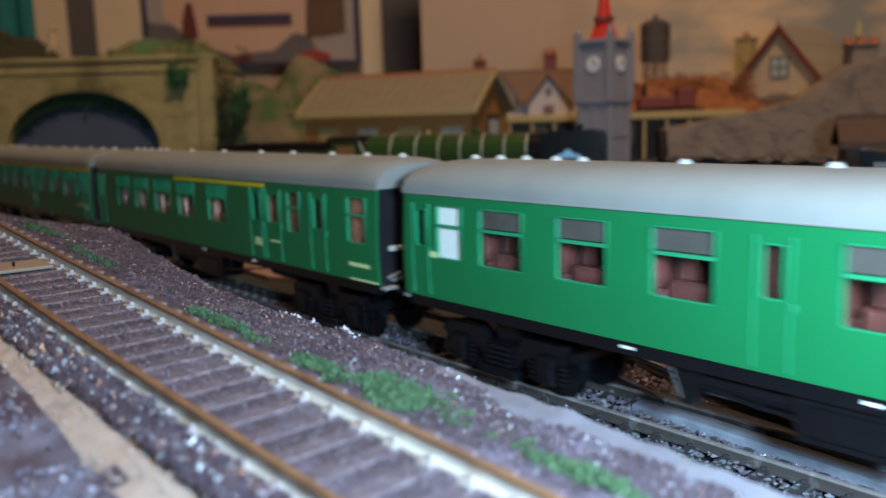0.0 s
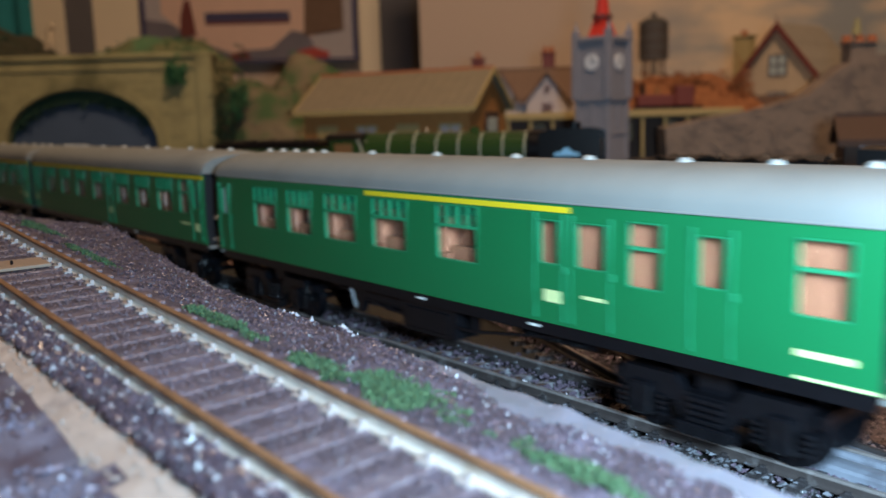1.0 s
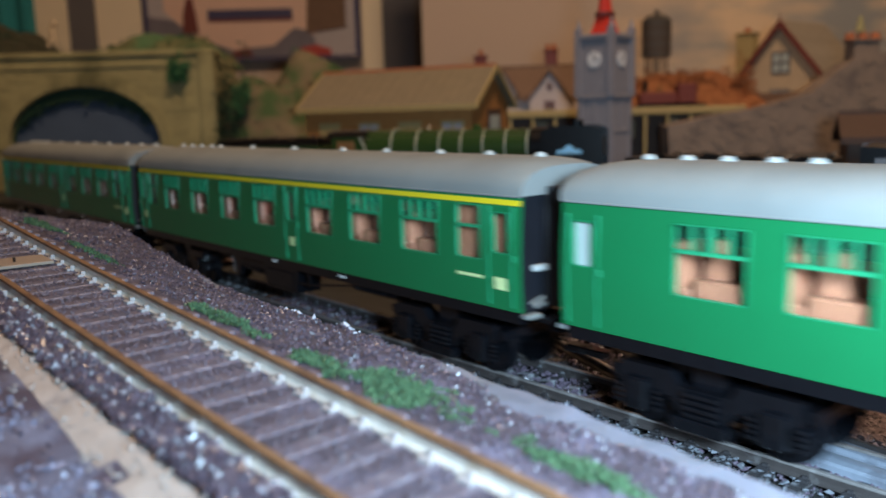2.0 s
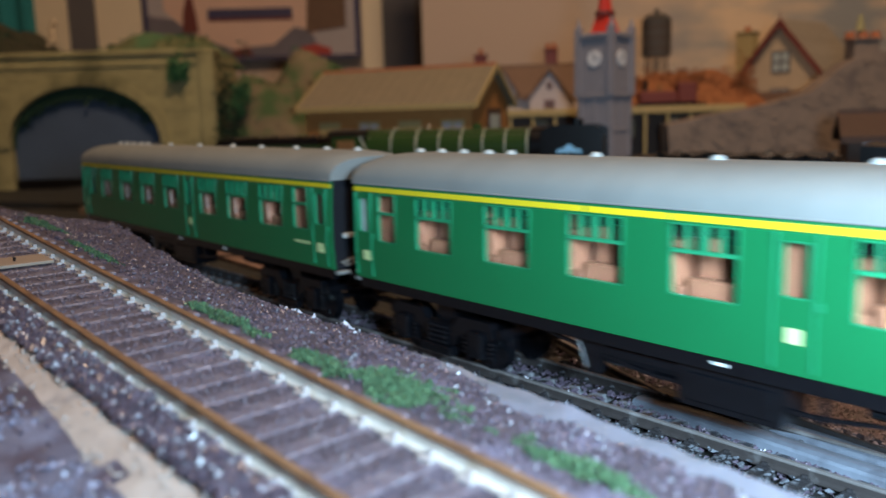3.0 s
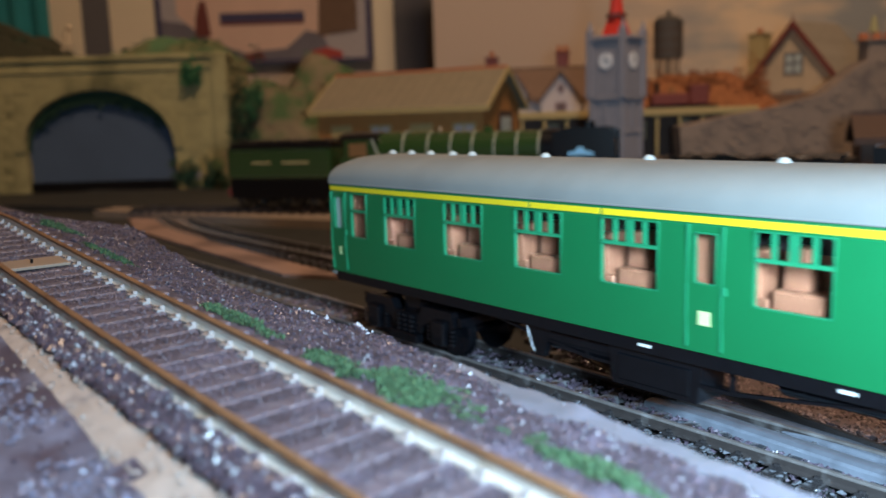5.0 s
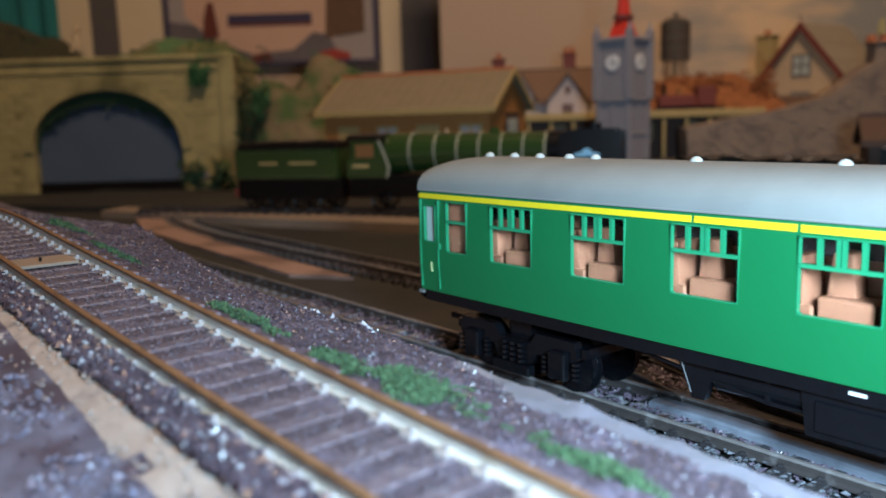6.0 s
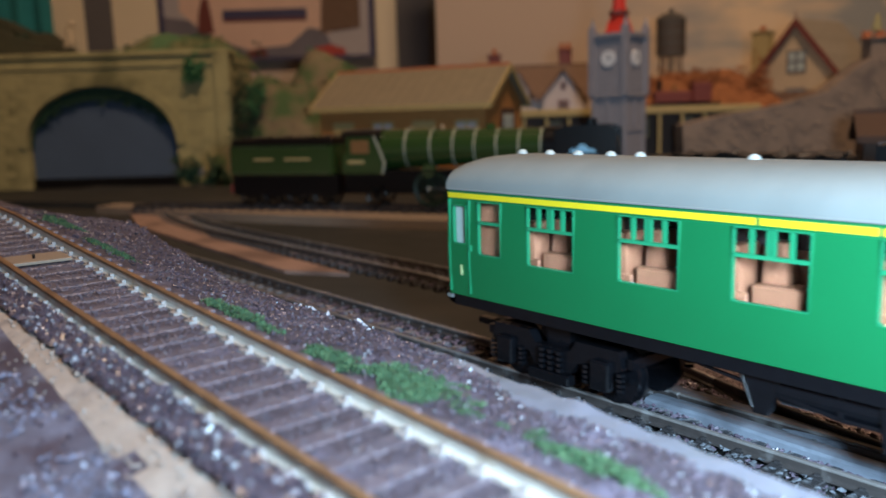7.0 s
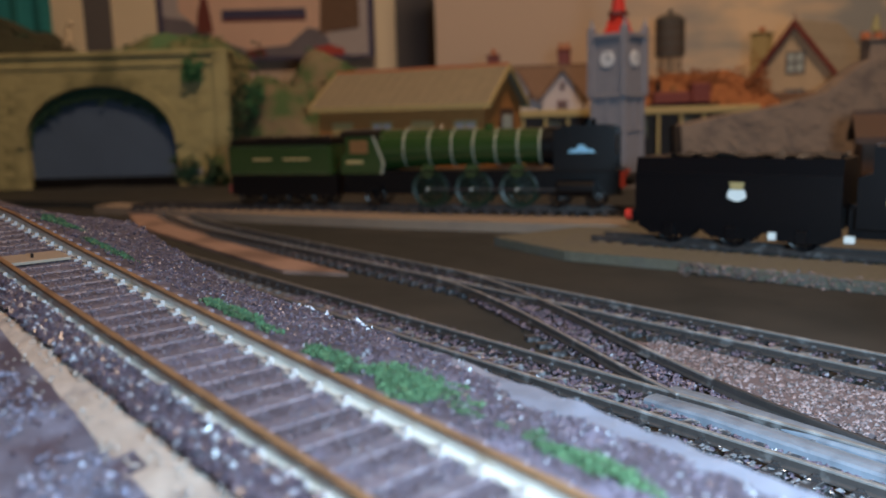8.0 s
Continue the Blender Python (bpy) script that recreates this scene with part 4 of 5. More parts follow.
# ---- buildings ----


def pane_set(parent, x0, x1, y, z0, z1, frame_mat, out=-1, glass=None):
    """A window: frame with glazing bars and a dark pane, on a wall facing -y."""
    bm = bmesh.new()
    w = (x1 - x0) * 0.09
    ya, yb = sorted((y, y + out * 0.0012))
    xs = [x0, x0 + w, (x0 + x1 - w) / 2, (x0 + x1 + w) / 2, x1 - w, x1]
    zs = [z0, z0 + w, (z0 + z1 - w) / 2, (z0 + z1 + w) / 2, z1 - w, z1]
    vs = [[bm.verts.new((x, yb, z)) for z in zs] for x in xs]
    for i in range(5):
        for j in range(5):
            if i % 2 == 0 or j % 2 == 0:
                bm.faces.new((vs[i][j], vs[i + 1][j], vs[i + 1][j + 1], vs[i][j + 1]))
    got = bmesh.ops.extrude_face_region(bm, geom=bm.faces[:])
    for v in got["geom"]:
        if isinstance(v, bmesh.types.BMVert):
            v.co.y = ya
    f = part("window", bm, frame_mat, parent)
    ya, yb = sorted((y + out * 0.0002, y + out * 0.0006))
    part("pane", new_box(x0, x1, ya, yb, z0, z1), glass or M_GREYWOOD, f)
    return f


def gable_house(name, m, length, depth, eave, ridge, wall_mat, roof_mat, trim_mat, label, over=0.006, ridge_mat=None):
    """Ridge along local x; front wall faces -y; the gable at x = length shows."""
    t = thing(name, m, label, "model building")
    bm = bmesh.new()
    prism(bm, [(0, -0.005), (depth, -0.005), (depth, eave), (depth / 2, ridge - 0.001), (0, eave)], "x", 0, length)
    part("wall", bm, wall_mat, t)
    k = (ridge - eave) / (depth / 2)
    for sgn, y in ((-1, 0.0), (1, depth)):
        ye, ze = y + sgn * over, eave - k * over
        poly = [(ye, ze), (depth / 2, ridge), (depth / 2, ridge + 0.0025), (ye, ze + 0.0025)]
        part("roof", prism(bmesh.new(), poly, "x", -over, length + over), roof_mat, t)
        part("fascia", new_box(-over, length + over, min(ye, ye + sgn * 0.0015), max(ye, ye + sgn * 0.0015), ze - 0.002, ze + 0.003), trim_mat, t)
    for x in (-over - 0.0015, length + over):
        for sgn, y in ((-1, 0.0), (1, depth)):
            ye, ze = y + sgn * over, eave - k * over
            part("bargeboard", prism(bmesh.new(), [(ye, ze - 0.002), (depth / 2, ridge - 0.002), (depth / 2, ridge + 0.003), (ye, ze + 0.003)], "x", x, x + 0.0015), trim_mat, t)
    part("ridge", new_box(-over, length + over, depth / 2 - 0.002, depth / 2 + 0.002, ridge + 0.001, ridge + 0.004), ridge_mat or roof_mat, t)
    return t


def chimney(parent, x, y, z0, z1, w, mat_stack, pots=2):
    c = part("chimney", new_box(x - w, x + w, y - w * 0.8, y + w * 0.8, z0, z1, 0.0006), mat_stack, parent)
    part("chimney_cap", new_box(x - w * 1.2, x + w * 1.2, y - w, y + w, z1, z1 + 0.002, 0.0004), mat_stack, c)
    for k in range(pots):
        px = x + (k - (pots - 1) / 2) * w
        part("chimney_pot", rod(bmesh.new(), (px, y, z1 + 0.002), (px, y, z1 + 0.009), w * 0.42, 10, w * 0.34), M_REDROOF, c)
    return c


shed = gable_house("goods_shed", pose(-0.123, 0.852, 0, 0, 0, -25), 0.182, 0.100, 0.083, 0.116, M_BRICK, M_BUFFROOF, M_OCHRE, "ochre brick goods shed with a buff roof", 0.007, M_REDROOF)
for i in range(4):
    pane_set(shed, 0.016 + 0.045 * i, 0.040 + 0.045 * i, -0.0003, 0.045, 0.066, M_OCHRE, glass=M_OCHRE if i % 2 == 0 else M_LILAC)
part("end_window", new_box(0.1862, 0.1872, 0.036, 0.062, 0.045, 0.070, 0.0003), M_FROST, shed)
part("end_door_frame", new_box(0.1862, 0.1868, 0.030, 0.068, -0.005, 0.076), M_DARKBROWN, shed)
for i in range(16):
    part("roof_batten", prism(bmesh.new(), [(-0.007, 0.0806), (0.050, 0.1182), (0.050, 0.1192), (-0.007, 0.0816)], "x", 0.002 + 0.0118 * i, 0.0032 + 0.0118 * i), M_BUFFROOF, shed)

villa = gable_house("gabled_house", pose(0.060, 0.99, 0, 0, 0, -6), 0.112, 0.075, 0.092, 0.124, M_LILAC, M_ROOFBROWN, M_ROOFBROWN, "pale rendered house with brown tiled roof and chimneys", 0.005)
wing = bmesh.new()
prism(wing, [(0.062, -0.005), (0.108, -0.005), (0.108, 0.088), (0.085, 0.116), (0.062, 0.088)], "y", -0.020, 0.02)
part("front_gable", wing, M_LILAC, villa)
for sgn in (-1, 1):
    xe = 0.085 + sgn * 0.029
    part("gable_roof", prism(bmesh.new(), [(xe, 0.081), (0.085, 0.118), (0.085, 0.121), (xe, 0.084)], "y", -0.025, 0.03), M_ROOFBROWN, villa)
part("small_gable", prism(bmesh.new(), [(0.018, 0.070), (0.046, 0.070), (0.046, 0.096), (0.032, 0.118), (0.018, 0.096)], "y", -0.016, 0.02), M_LILAC, villa)
for sgn in (-1, 1):
    xe = 0.032 + sgn * 0.018
    part("gable_roof", prism(bmesh.new(), [(xe, 0.091), (0.032, 0.1185), (0.032, 0.1215), (xe, 0.094)], "y", -0.020, 0.03), M_ROOFBROWN, villa)
pane_set(villa, 0.079, 0.091, -0.0203, 0.072, 0.084, M_MAROON)
pane_set(villa, 0.082, 0.088, -0.0203, 0.096, 0.104, M_MAROON)
chimney(villa, 0.090, 0.045, 0.105, 0.144, 0.0075, M_MAROON, 2)
chimney(villa, 0.004, 0.045, 0.105, 0.140, 0.0075, M_MAROON, 1)


def clock_tower():
    t = thing("clock_tower", pose(0.1615, 0.752, 0, 0, 0, 46), "grey stone clock tower with a red spire", "clock tower")
    w = 0.0168
    part("shaft", new_box(-w, w, -w, w, -0.005, 0.082, 0.001), M_TOWER, t)
    part("string_course", new_box(-w - 0.002, w + 0.002, -w - 0.002, w + 0.002, 0.082, 0.086, 0.0006), M_TOWER, t)
    part("string_course", new_box(-w - 0.001, w + 0.001, -w - 0.001, w + 0.001, 0.052, 0.0545, 0.0005), M_TOWER, t)
    part("belfry", new_box(-w, w, -w, w, 0.086, 0.134, 0.001), M_TOWER, t)
    part("cornice", new_box(-w - 0.0025, w + 0.0025, -w - 0.0025, w + 0.0025, 0.134, 0.138, 0.0006), M_TOWER, t)
    for sx in (-1, 1):
        for sy in (-1, 1):
            bm = new_box(sx * w - 0.0028, sx * w + 0.0028, sy * w - 0.0028, sy * w + 0.0028, 0.084, 0.143)
            rod(bm, (sx * w, sy * w, 0.143), (sx * w, sy * w, 0.152), 0.0030, 4, 0.0002)
            part("pinnacle", bm, M_TOWER, t)
    for ang in (0, 90, 180, 270):
        r = Matrix.Rotation(radians(ang), 4, "Z")
        bm = bmesh.new()
        rod(bm, (0, -w - 0.0012, 0.116), (0, -w + 0.001, 0.116), 0.0070, 24)
        bmesh.ops.transform(bm, matrix=r, verts=bm.verts)
        f = part("clock_face", bm, M_FACE, t, "round white clock face")
        bm = bmesh.new()
        box(bm, -0.0004, 0.0004, -w - 0.0016, -w - 0.0012, 0.116, 0.1215)
        box(bm, 0.0, 0.0045, -w - 0.0016, -w - 0.0012, 0.1156, 0.1164)
        bmesh.ops.transform(bm, matrix=r, verts=bm.verts)
        part("clock_pointer", bm, M_GREYWOOD, f)
        for x0, x1, z0, z1 in ((-w, -w + 0.004, 0.0, 0.082), (w - 0.004, w, 0.0, 0.082), (-0.0015, 0.0015, 0.056, 0.080)):
            bm = new_box(x0, x1, -w - 0.0012, -w, z0, z1)
            bmesh.ops.transform(bm, matrix=r, verts=bm.verts)
            part("buttress", bm, M_TOWER, t)
    bm = bmesh.new()
    rod(bm, (0, 0, 0.138), (0, 0, 0.156), 0.0135, 4, 0.0068)
    rod(bm, (0, 0, 0.156), (0, 0, 0.205), 0.0068, 8, 0.0010)
    bmesh.ops.rotate(bm, verts=bm.verts, cent=(0, 0, 0), matrix=Matrix.Rotation(radians(45), 3, "Z"))
    part("spire", bm, M_RED, t, "red painted spire")
    part("spire_band", rod(bmesh.new(), (0, 0, 0.1545), (0, 0, 0.1575), 0.0092, 8), M_MAROON, t)


clock_tower()


def station():
    t = thing("station_building", pose(0.085, 0.915, 0, 0, 0, -4), "low brown station building under a cream canopy", "model building")
    part("wall", new_box(0.0, 0.32, 0.03, 0.07, -0.005, 0.068), M_DARKBROWN, t)
    part("canopy", new_box(-0.006, 0.262, -0.002, 0.075, 0.0655, 0.0735, 0.001), M_OCHRE, t, "cream canopy edge")
    for i in range(11):
        x = 0.006 + 0.0245 * i
        part("post", new_box(x, x + 0.003, 0.0, 0.003, -0.005, 0.0655), M_OCHRE, t)
        if i % 2:
            pane_set(t, x + 0.006, x + 0.019, 0.0295, 0.040, 0.060, M_OCHRE)


station()


def wagon():
    t = thing("red_engine", pose(0.262, 1.04, 0.066, 0, 0, -4), "small red and black engine on the upper level", "locomotive")
    part("frame", new_box(0.0, 0.085, -0.010, 0.010, 0.006, 0.011), M_LOCOBLACK, t)
    part("tank", new_box(0.004, 0.050, -0.011, 0.011, 0.011, 0.026, 0.002), M_MAROON, t)
    part("cab", new_box(0.050, 0.074, -0.012, 0.012, 0.011, 0.036, 0.002), M_MAROON, t)
    part("chimney", rod(bmesh.new(), (0.012, 0, 0.026), (0.012, 0, 0.040), 0.003, 10), M_LOCOBLACK, t)
    part("dome", rod(bmesh.new(), (0.030, 0, 0.026), (0.030, 0, 0.034), 0.004, 10, 0.002), M_COPPER, t)
    for x in (0.014, 0.038, 0.062):
        for y in (-0.0095, 0.0095):
            part("wheel", rod(bmesh.new(), (x, y - 0.001, 0.006), (x, y + 0.001, 0.006), 0.006, 16), M_LOCOBLACK, t)
    structure(part("upper_level", new_box(0.20, 0.95, 0.995, 1.40, -0.005, 0.066), M_CREAMWALL), "raised cream-fronted upper level", "baseboard")


wagon()
mound("rust_scrub_mound", 0.345, 1.13, 0.115, 0.05, 0.064, 0.052, M_AUTUMN, "rust-brown scrub mound on the upper level", M_AUTUMN, 17, 1500)
for i in range(7):
    bush((0.262 + 0.026 * i, 1.10 + 0.01 * (i % 3), 0.066), (0.020, 0.012, 0.030 - 0.003 * (i % 3)), 40 + i, M_AUTUMN, "rust-brown autumn bush on the upper level")


def water_tower():
    t = thing("water_tower", pose(0.318, 1.15, 0.066), "grey cylindrical water tower on legs", "water tower")
    bm = rod(bmesh.new(), (0, 0, 0.075), (0, 0, 0.124), 0.0195, 28)
    part("tank", bm, M_TANK, t, smooth=True)
    part("lid", rod(bmesh.new(), (0, 0, 0.124), (0, 0, 0.131), 0.0205, 28, 0.012), M_TANK, t, smooth=True)
    part("vent", rod(bmesh.new(), (0, 0, 0.130), (0, 0, 0.138), 0.0035, 10), M_TANK, t)
    for z in (0.084, 0.098, 0.112):
        part("hoop", rod(bmesh.new(), (0, 0, z), (0, 0, z + 0.0018), 0.0201, 28), M_DARKBROWN, t)
    for sx in (-1, 1):
        for sy in (-1, 1):
            part("leg", rod(bmesh.new(), (sx * 0.013, sy * 0.013, -0.001), (sx * 0.011, sy * 0.011, 0.075), 0.0016, 8), M_DARKBROWN, t)
    part("downpipe", rod(bmesh.new(), (0, 0, 0.0), (0, 0, 0.075), 0.0025, 10), M_TANK, t)


water_tower()

cottage = thing("cream_house", pose(0.434, 1.125, 0, 0, 0, -52), "cream gabled house with maroon bargeboards and slate roof", "model building")
part("wall", prism(bmesh.new(), [(0, -0.005), (0.098, -0.005), (0.098, 0.116), (0.049, 0.174), (0, 0.116)], "y", 0, 0.105), M_CREAMWALL, cottage)
for sgn in (-1, 1):
    xe = 0.049 + sgn * 0.058
    part("roof", prism(bmesh.new(), [(xe, 0.107), (0.049, 0.176), (0.049, 0.180), (xe, 0.111)], "y", -0.006, 0.110), M_GREYTILE, cottage)
    part("bargeboard", prism(bmesh.new(), [(xe, 0.103), (0.049, 0.171), (0.049, 0.181), (xe, 0.112)], "y", -0.0085, -0.006), M_MAROON, cottage)
    for i in range(9):
        k = i / 9
        xa, za = xe + (0.049 - xe) * k, 0.111 + 0.069 * k
        part("tile_course", prism(bmesh.new(), [(xa, za - 0.001), (xa + (0.049 - xe) * 0.11, za + 0.0070), (xa + (0.049 - xe) * 0.11, za + 0.0080), (xa, za + 0.0010)], "y", -0.006, 0.1102), M_GREYTILE, cottage)
part("finial", rod(bmesh.new(), (0.049, -0.007, 0.176), (0.049, -0.007, 0.190), 0.0014, 8, 0.0004), M_MAROON, cottage)
pane_set(cottage, 0.036, 0.062, -0.0004, 0.112, 0.140, M_GREYWOOD, glass=M_FROST)
pane_set(cottage, 0.036, 0.062, -0.0004, 0.070, 0.092, M_GREYWOOD, glass=M_FROST)
chimney(cottage, -0.012, 0.02, 0.05, 0.168, 0.0115, M_OCHRE, 1)
part("lean_to", prism(bmesh.new(), [(-0.075, 0.0), (0.0, 0.0), (0.0, 0.108), (-0.03, 0.108), (-0.075, 0.086)], "y", 0.004, 0.06), M_CREAMWALL, cottage)
part("plinth", new_box(-0.078, 0.100, -0.006, 0.0, 0.060, 0.088), M_ROOFBROWN, cottage)


def stone_house():
    t = thing("rubble_wall", pose(0, 0.85, 0), "brown rubble stone wall rising to a gable with a chimney", "wall")
    poly = [(0.252, -0.005), (0.248, 0.054), (0.30, 0.064), (0.345, 0.070), (0.395, 0.083), (0.432, 0.112), (0.455, 0.122), (0.56, 0.124), (0.60, -0.005)]
    part("wall", prism(bmesh.new(), poly, "y", 0.0, 0.03), M_RUBBLE, t)
    chimney(t, 0.452, 0.012, 0.110, 0.134, 0.013, M_RUBBLE, 3)
    part("finial", rod(bmesh.new(), (0.449, 0.012, 0.144), (0.449, 0.012, 0.160), 0.005, 10, 0.002), M_STONE, t)
    rng = random.Random(3)
    me = bpy.data.meshes.new("stone")
    bm = bmesh.new()
    bmesh.ops.create_icosphere(bm, subdivisions=1, radius=1.0)
    for v in bm.verts:
        v.co *= rng.uniform(0.8, 1.15)
    bm.to_mesh(me)
    bm.free()
    me.materials.append(M_RUBBLE)
    for k in range(280):
        x, z = rng.uniform(0.255, 0.50), rng.uniform(0.0, 0.122)
        top = 0.054 + (x - 0.248) * 0.115 if x < 0.345 else 0.070 + (x - 0.345) * 0.26 if x < 0.395 else 0.083 + (x - 0.395) * 0.75
        if z < min(top, 0.122) - 0.003:
            shared("stone", me, t, Matrix.Translation((x, 0.0002, z)) @ Matrix.Diagonal((rng.uniform(0.003, 0.006), 0.0014, rng.uniform(0.0022, 0.0036), 1)))
    return t


stone_house()
hut = gable_house("platelayers_hut", pose(0.318, 0.62, 0, 0, 0, -20), 0.09, 0.05, 0.046, 0.062, M_DARKBROWN, M_DARKBROWN, M_DARKBROWN, "dark brown timber hut beside the siding", 0.004)
pane_set(hut, 0.010, 0.028, -0.0003, 0.028, 0.044, M_LILAC, glass=M_LILAC)

# ---- things on the room wall ----
# board extended left past its sky; the added beige stands for room wall
structure(part("backdrop", new_box(-0.003, 1.60, 1.45, 1.46, -0.005, 0.62), M_SKY), "printed sky backscene with drifting cream clouds, added beige end as wall", "backdrop")


def wall_x(px, y):
    return (px - 772) / 1450 * y


for nm, a, b, material, lab, cat in (("door_1", 700, 779, M_GREYWOOD, "dark grey door in the far wall", "door"),
                                     ("trim_door", 664, 700, M_CREAM, "cream door post", "trim"),
                                     ("cupboard_panel", 206, 300, M_CREAM, "cream wall panel", "wall panel"),
                                     ("dark_post", 158, 206, M_GREYWOOD, "dark grey post between cream panels", "post"),
                                     ("cream_post", 100, 158, M_CREAM, "cream window post", "post")):
    structure(part(nm, new_box(wall_x(a, 1.9), wall_x(b, 1.9), 1.93 - 0.01 * (nm == "trim_door"), 1.95, -0.5, 1.3, 0.002), material), lab, cat)
cu = bmesh.new()
pr = [(wall_x(-106, 1.9) + 0.012 * i, 1.925 + 0.010 * math.sin(i * 1.4)) for i in range(24)]
prism(cu, pr + [(a, b + 0.006) for a, b in pr[::-1]], "z", 0.12, 1.2)
tagged(part("curtain", cu, M_TEAL), "teal curtain hanging in folds by the wall", "curtain")

poster = thing("poster", pose(-0.383, 1.920, 0.205), "framed landscape poster with hills and a blue title band", "poster")
part("backing", new_box(-0.235, 0.225, 0.0, 0.006, 0.0, 0.40), M_LILAC, poster)
M_PSKY = mat("poster_pink_sky", (0.74, 0.50, 0.39), 0.6, vary=0.12, scale=14)
M_PBLUE = mat("poster_navy", (0.055, 0.05, 0.12), 0.6, vary=0.15, scale=14)
M_PRED = mat("poster_red", (0.42, 0.05, 0.035), 0.6, vary=0.2, scale=25)
M_PHILL = mat("poster_slate_hills", (0.17, 0.15, 0.18), 0.6, vary=0.25, scale=25)
for x0, x1, z0, z1 in ((-0.235, -0.224, 0, 0.40), (0.214, 0.225, 0, 0.40), (-0.224, 0.214, 0.0, 0.006)):
    part("border", new_box(x0, x1, -0.004, 0.0, z0, z1), M_PBLUE, poster)
part("printed_sky", prism(bmesh.new(), [(-0.10, 0.02), (0.08, 0.02), (0.13, 0.05), (0.16, 0.39), (-0.19, 0.39), (-0.19, 0.10)], "y", -0.0010, 0.0), M_PSKY, poster)
part("printed_band", new_box(-0.098, 0.082, -0.0022, -0.001, 0.082, 0.100), M_PBLUE, poster)
part("printed_band", new_box(-0.098, 0.082, -0.0022, -0.001, 0.076, 0.082), M_MAROON, poster)
part("printed_hill", prism(bmesh.new(), [(-0.224, 0.006), (-0.03, 0.006), (-0.05, 0.022), (-0.12, 0.045), (-0.17, 0.082), (-0.224, 0.090)], "y", -0.0026, -0.001), M_PHILL, poster)
part("printed_hill", prism(bmesh.new(), [(-0.05, 0.006), (0.14, 0.006), (0.12, 0.055), (0.085, 0.062), (0.04, 0.028), (-0.03, 0.024)], "y", -0.0030, -0.001), M_PHILL, poster)
part("printed_red_shape", prism(bmesh.new(), [(0.085, 0.004), (0.160, 0.004), (0.162, 0.018), (0.130, 0.028), (0.095, 0.022)], "y", -0.0034, -0.001), M_PRED, poster)
part("printed_red_shape", prism(bmesh.new(), [(-0.055, 0.006), (-0.005, 0.006), (-0.012, 0.024), (-0.045, 0.020)], "y", -0.0034, -0.001), M_MAROON, poster)
part("printed_dark_shape", prism(bmesh.new(), [(-0.152, 0.055), (-0.118, 0.055), (-0.122, 0.090), (-0.128, 0.125), (-0.140, 0.125), (-0.150, 0.090)], "y", -0.0034, -0.001), M_MAROON, poster)
part("printed_dark_shape", prism(bmesh.new(), [(0.110, 0.050), (0.195, 0.060), (0.195, 0.130), (0.115, 0.130)], "y", -0.0034, -0.001), M_ROOFBROWN, poster)

for o in poster.children:
    o.data.transform(Matrix.Diagonal((1.06, 1, 1.128, 1)))

# ceiling lamp
cl = thing("ceiling_light", pose(0.23, 0.05, 1.6), "plain round ceiling light", "ceiling light")
part("rose", rod(bmesh.new(), (0, 0, -0.02), (0, 0, 0.0), 0.05, 24), M_CEIL, cl)
part("diffuser", rod(bmesh.new(), (0, 0, -0.06), (0, 0, -0.02), 0.13, 32, 0.16), M_BULB, cl)

# ---- engines ----


def spoked_wheel(parent, x, y, r, rim, tyre, spokes=12):
    """An open wheel: hub and rim joined by spokes, in one casting."""
    bm = bmesh.new()
    n = spokes * 3
    prof = ((0.03, 0.0016, -0.0012), (0.22, 0.0012, -0.0010), (0.83, 0.0006, -0.0006), (1.0, 0.0012, -0.0012))
    vs = [[[bm.verts.new((x + k * r * math.cos(2 * math.pi * i / n), y - v, r + k * r * math.sin(2 * math.pi * i / n))) for v in (f, g)] for i in range(n)] for k, f, g in prof]
    for a in range(3):
        for i in range(n):
            j = (i + 1) % n
            if a != 1 or i % 3 == 0:
                bm.faces.new((vs[a][i][0], vs[a][j][0], vs[a + 1][j][0], vs[a + 1][i][0]))
                bm.faces.new((vs[a][i][1], vs[a + 1][i][1], vs[a + 1][j][1], vs[a][j][1]))
                if a == 1:
                    bm.faces.new((vs[1][i][0], vs[2][i][0], vs[2][i][1], vs[1][i][1]))
                    bm.faces.new((vs[1][j][0], vs[1][j][1], vs[2][j][1], vs[2][j][0]))
            else:
                bm.faces.new((vs[1][i][0], vs[1][i][1], vs[1][j][1], vs[1][j][0]))
                bm.faces.new((vs[2][i][0], vs[2][j][0], vs[2][j][1], vs[2][i][1]))
    for i in range(n):
        j = (i + 1) % n
        bm.faces.new((vs[3][i][0], vs[3][i][1], vs[3][j][1], vs[3][j][0]))
    w = part("wheel", bm, rim, parent)
    bm = bmesh.new()
    rings = [[bm.verts.new((x + k * r * math.cos(2 * math.pi * i / n), y - v, r + k * r * math.sin(2 * math.pi * i / n))) for i in range(n)] for k, v in ((1.0, 0.0013), (1.03, 0.0012), (1.03, -0.0012), (1.0, -0.0013))]
    for a in range(4):
        b = (a + 1) % 4
        for i in range(n):
            bm.faces.new((rings[a][i], rings[a][(i + 1) % n], rings[b][(i + 1) % n], rings[b][i]))
    part("tyre", bm, tyre, w)
    return w


M_LOCODARK = mat("dark_green_wheels", (0.010, 0.026, 0.012), 0.4, vary=0.3)


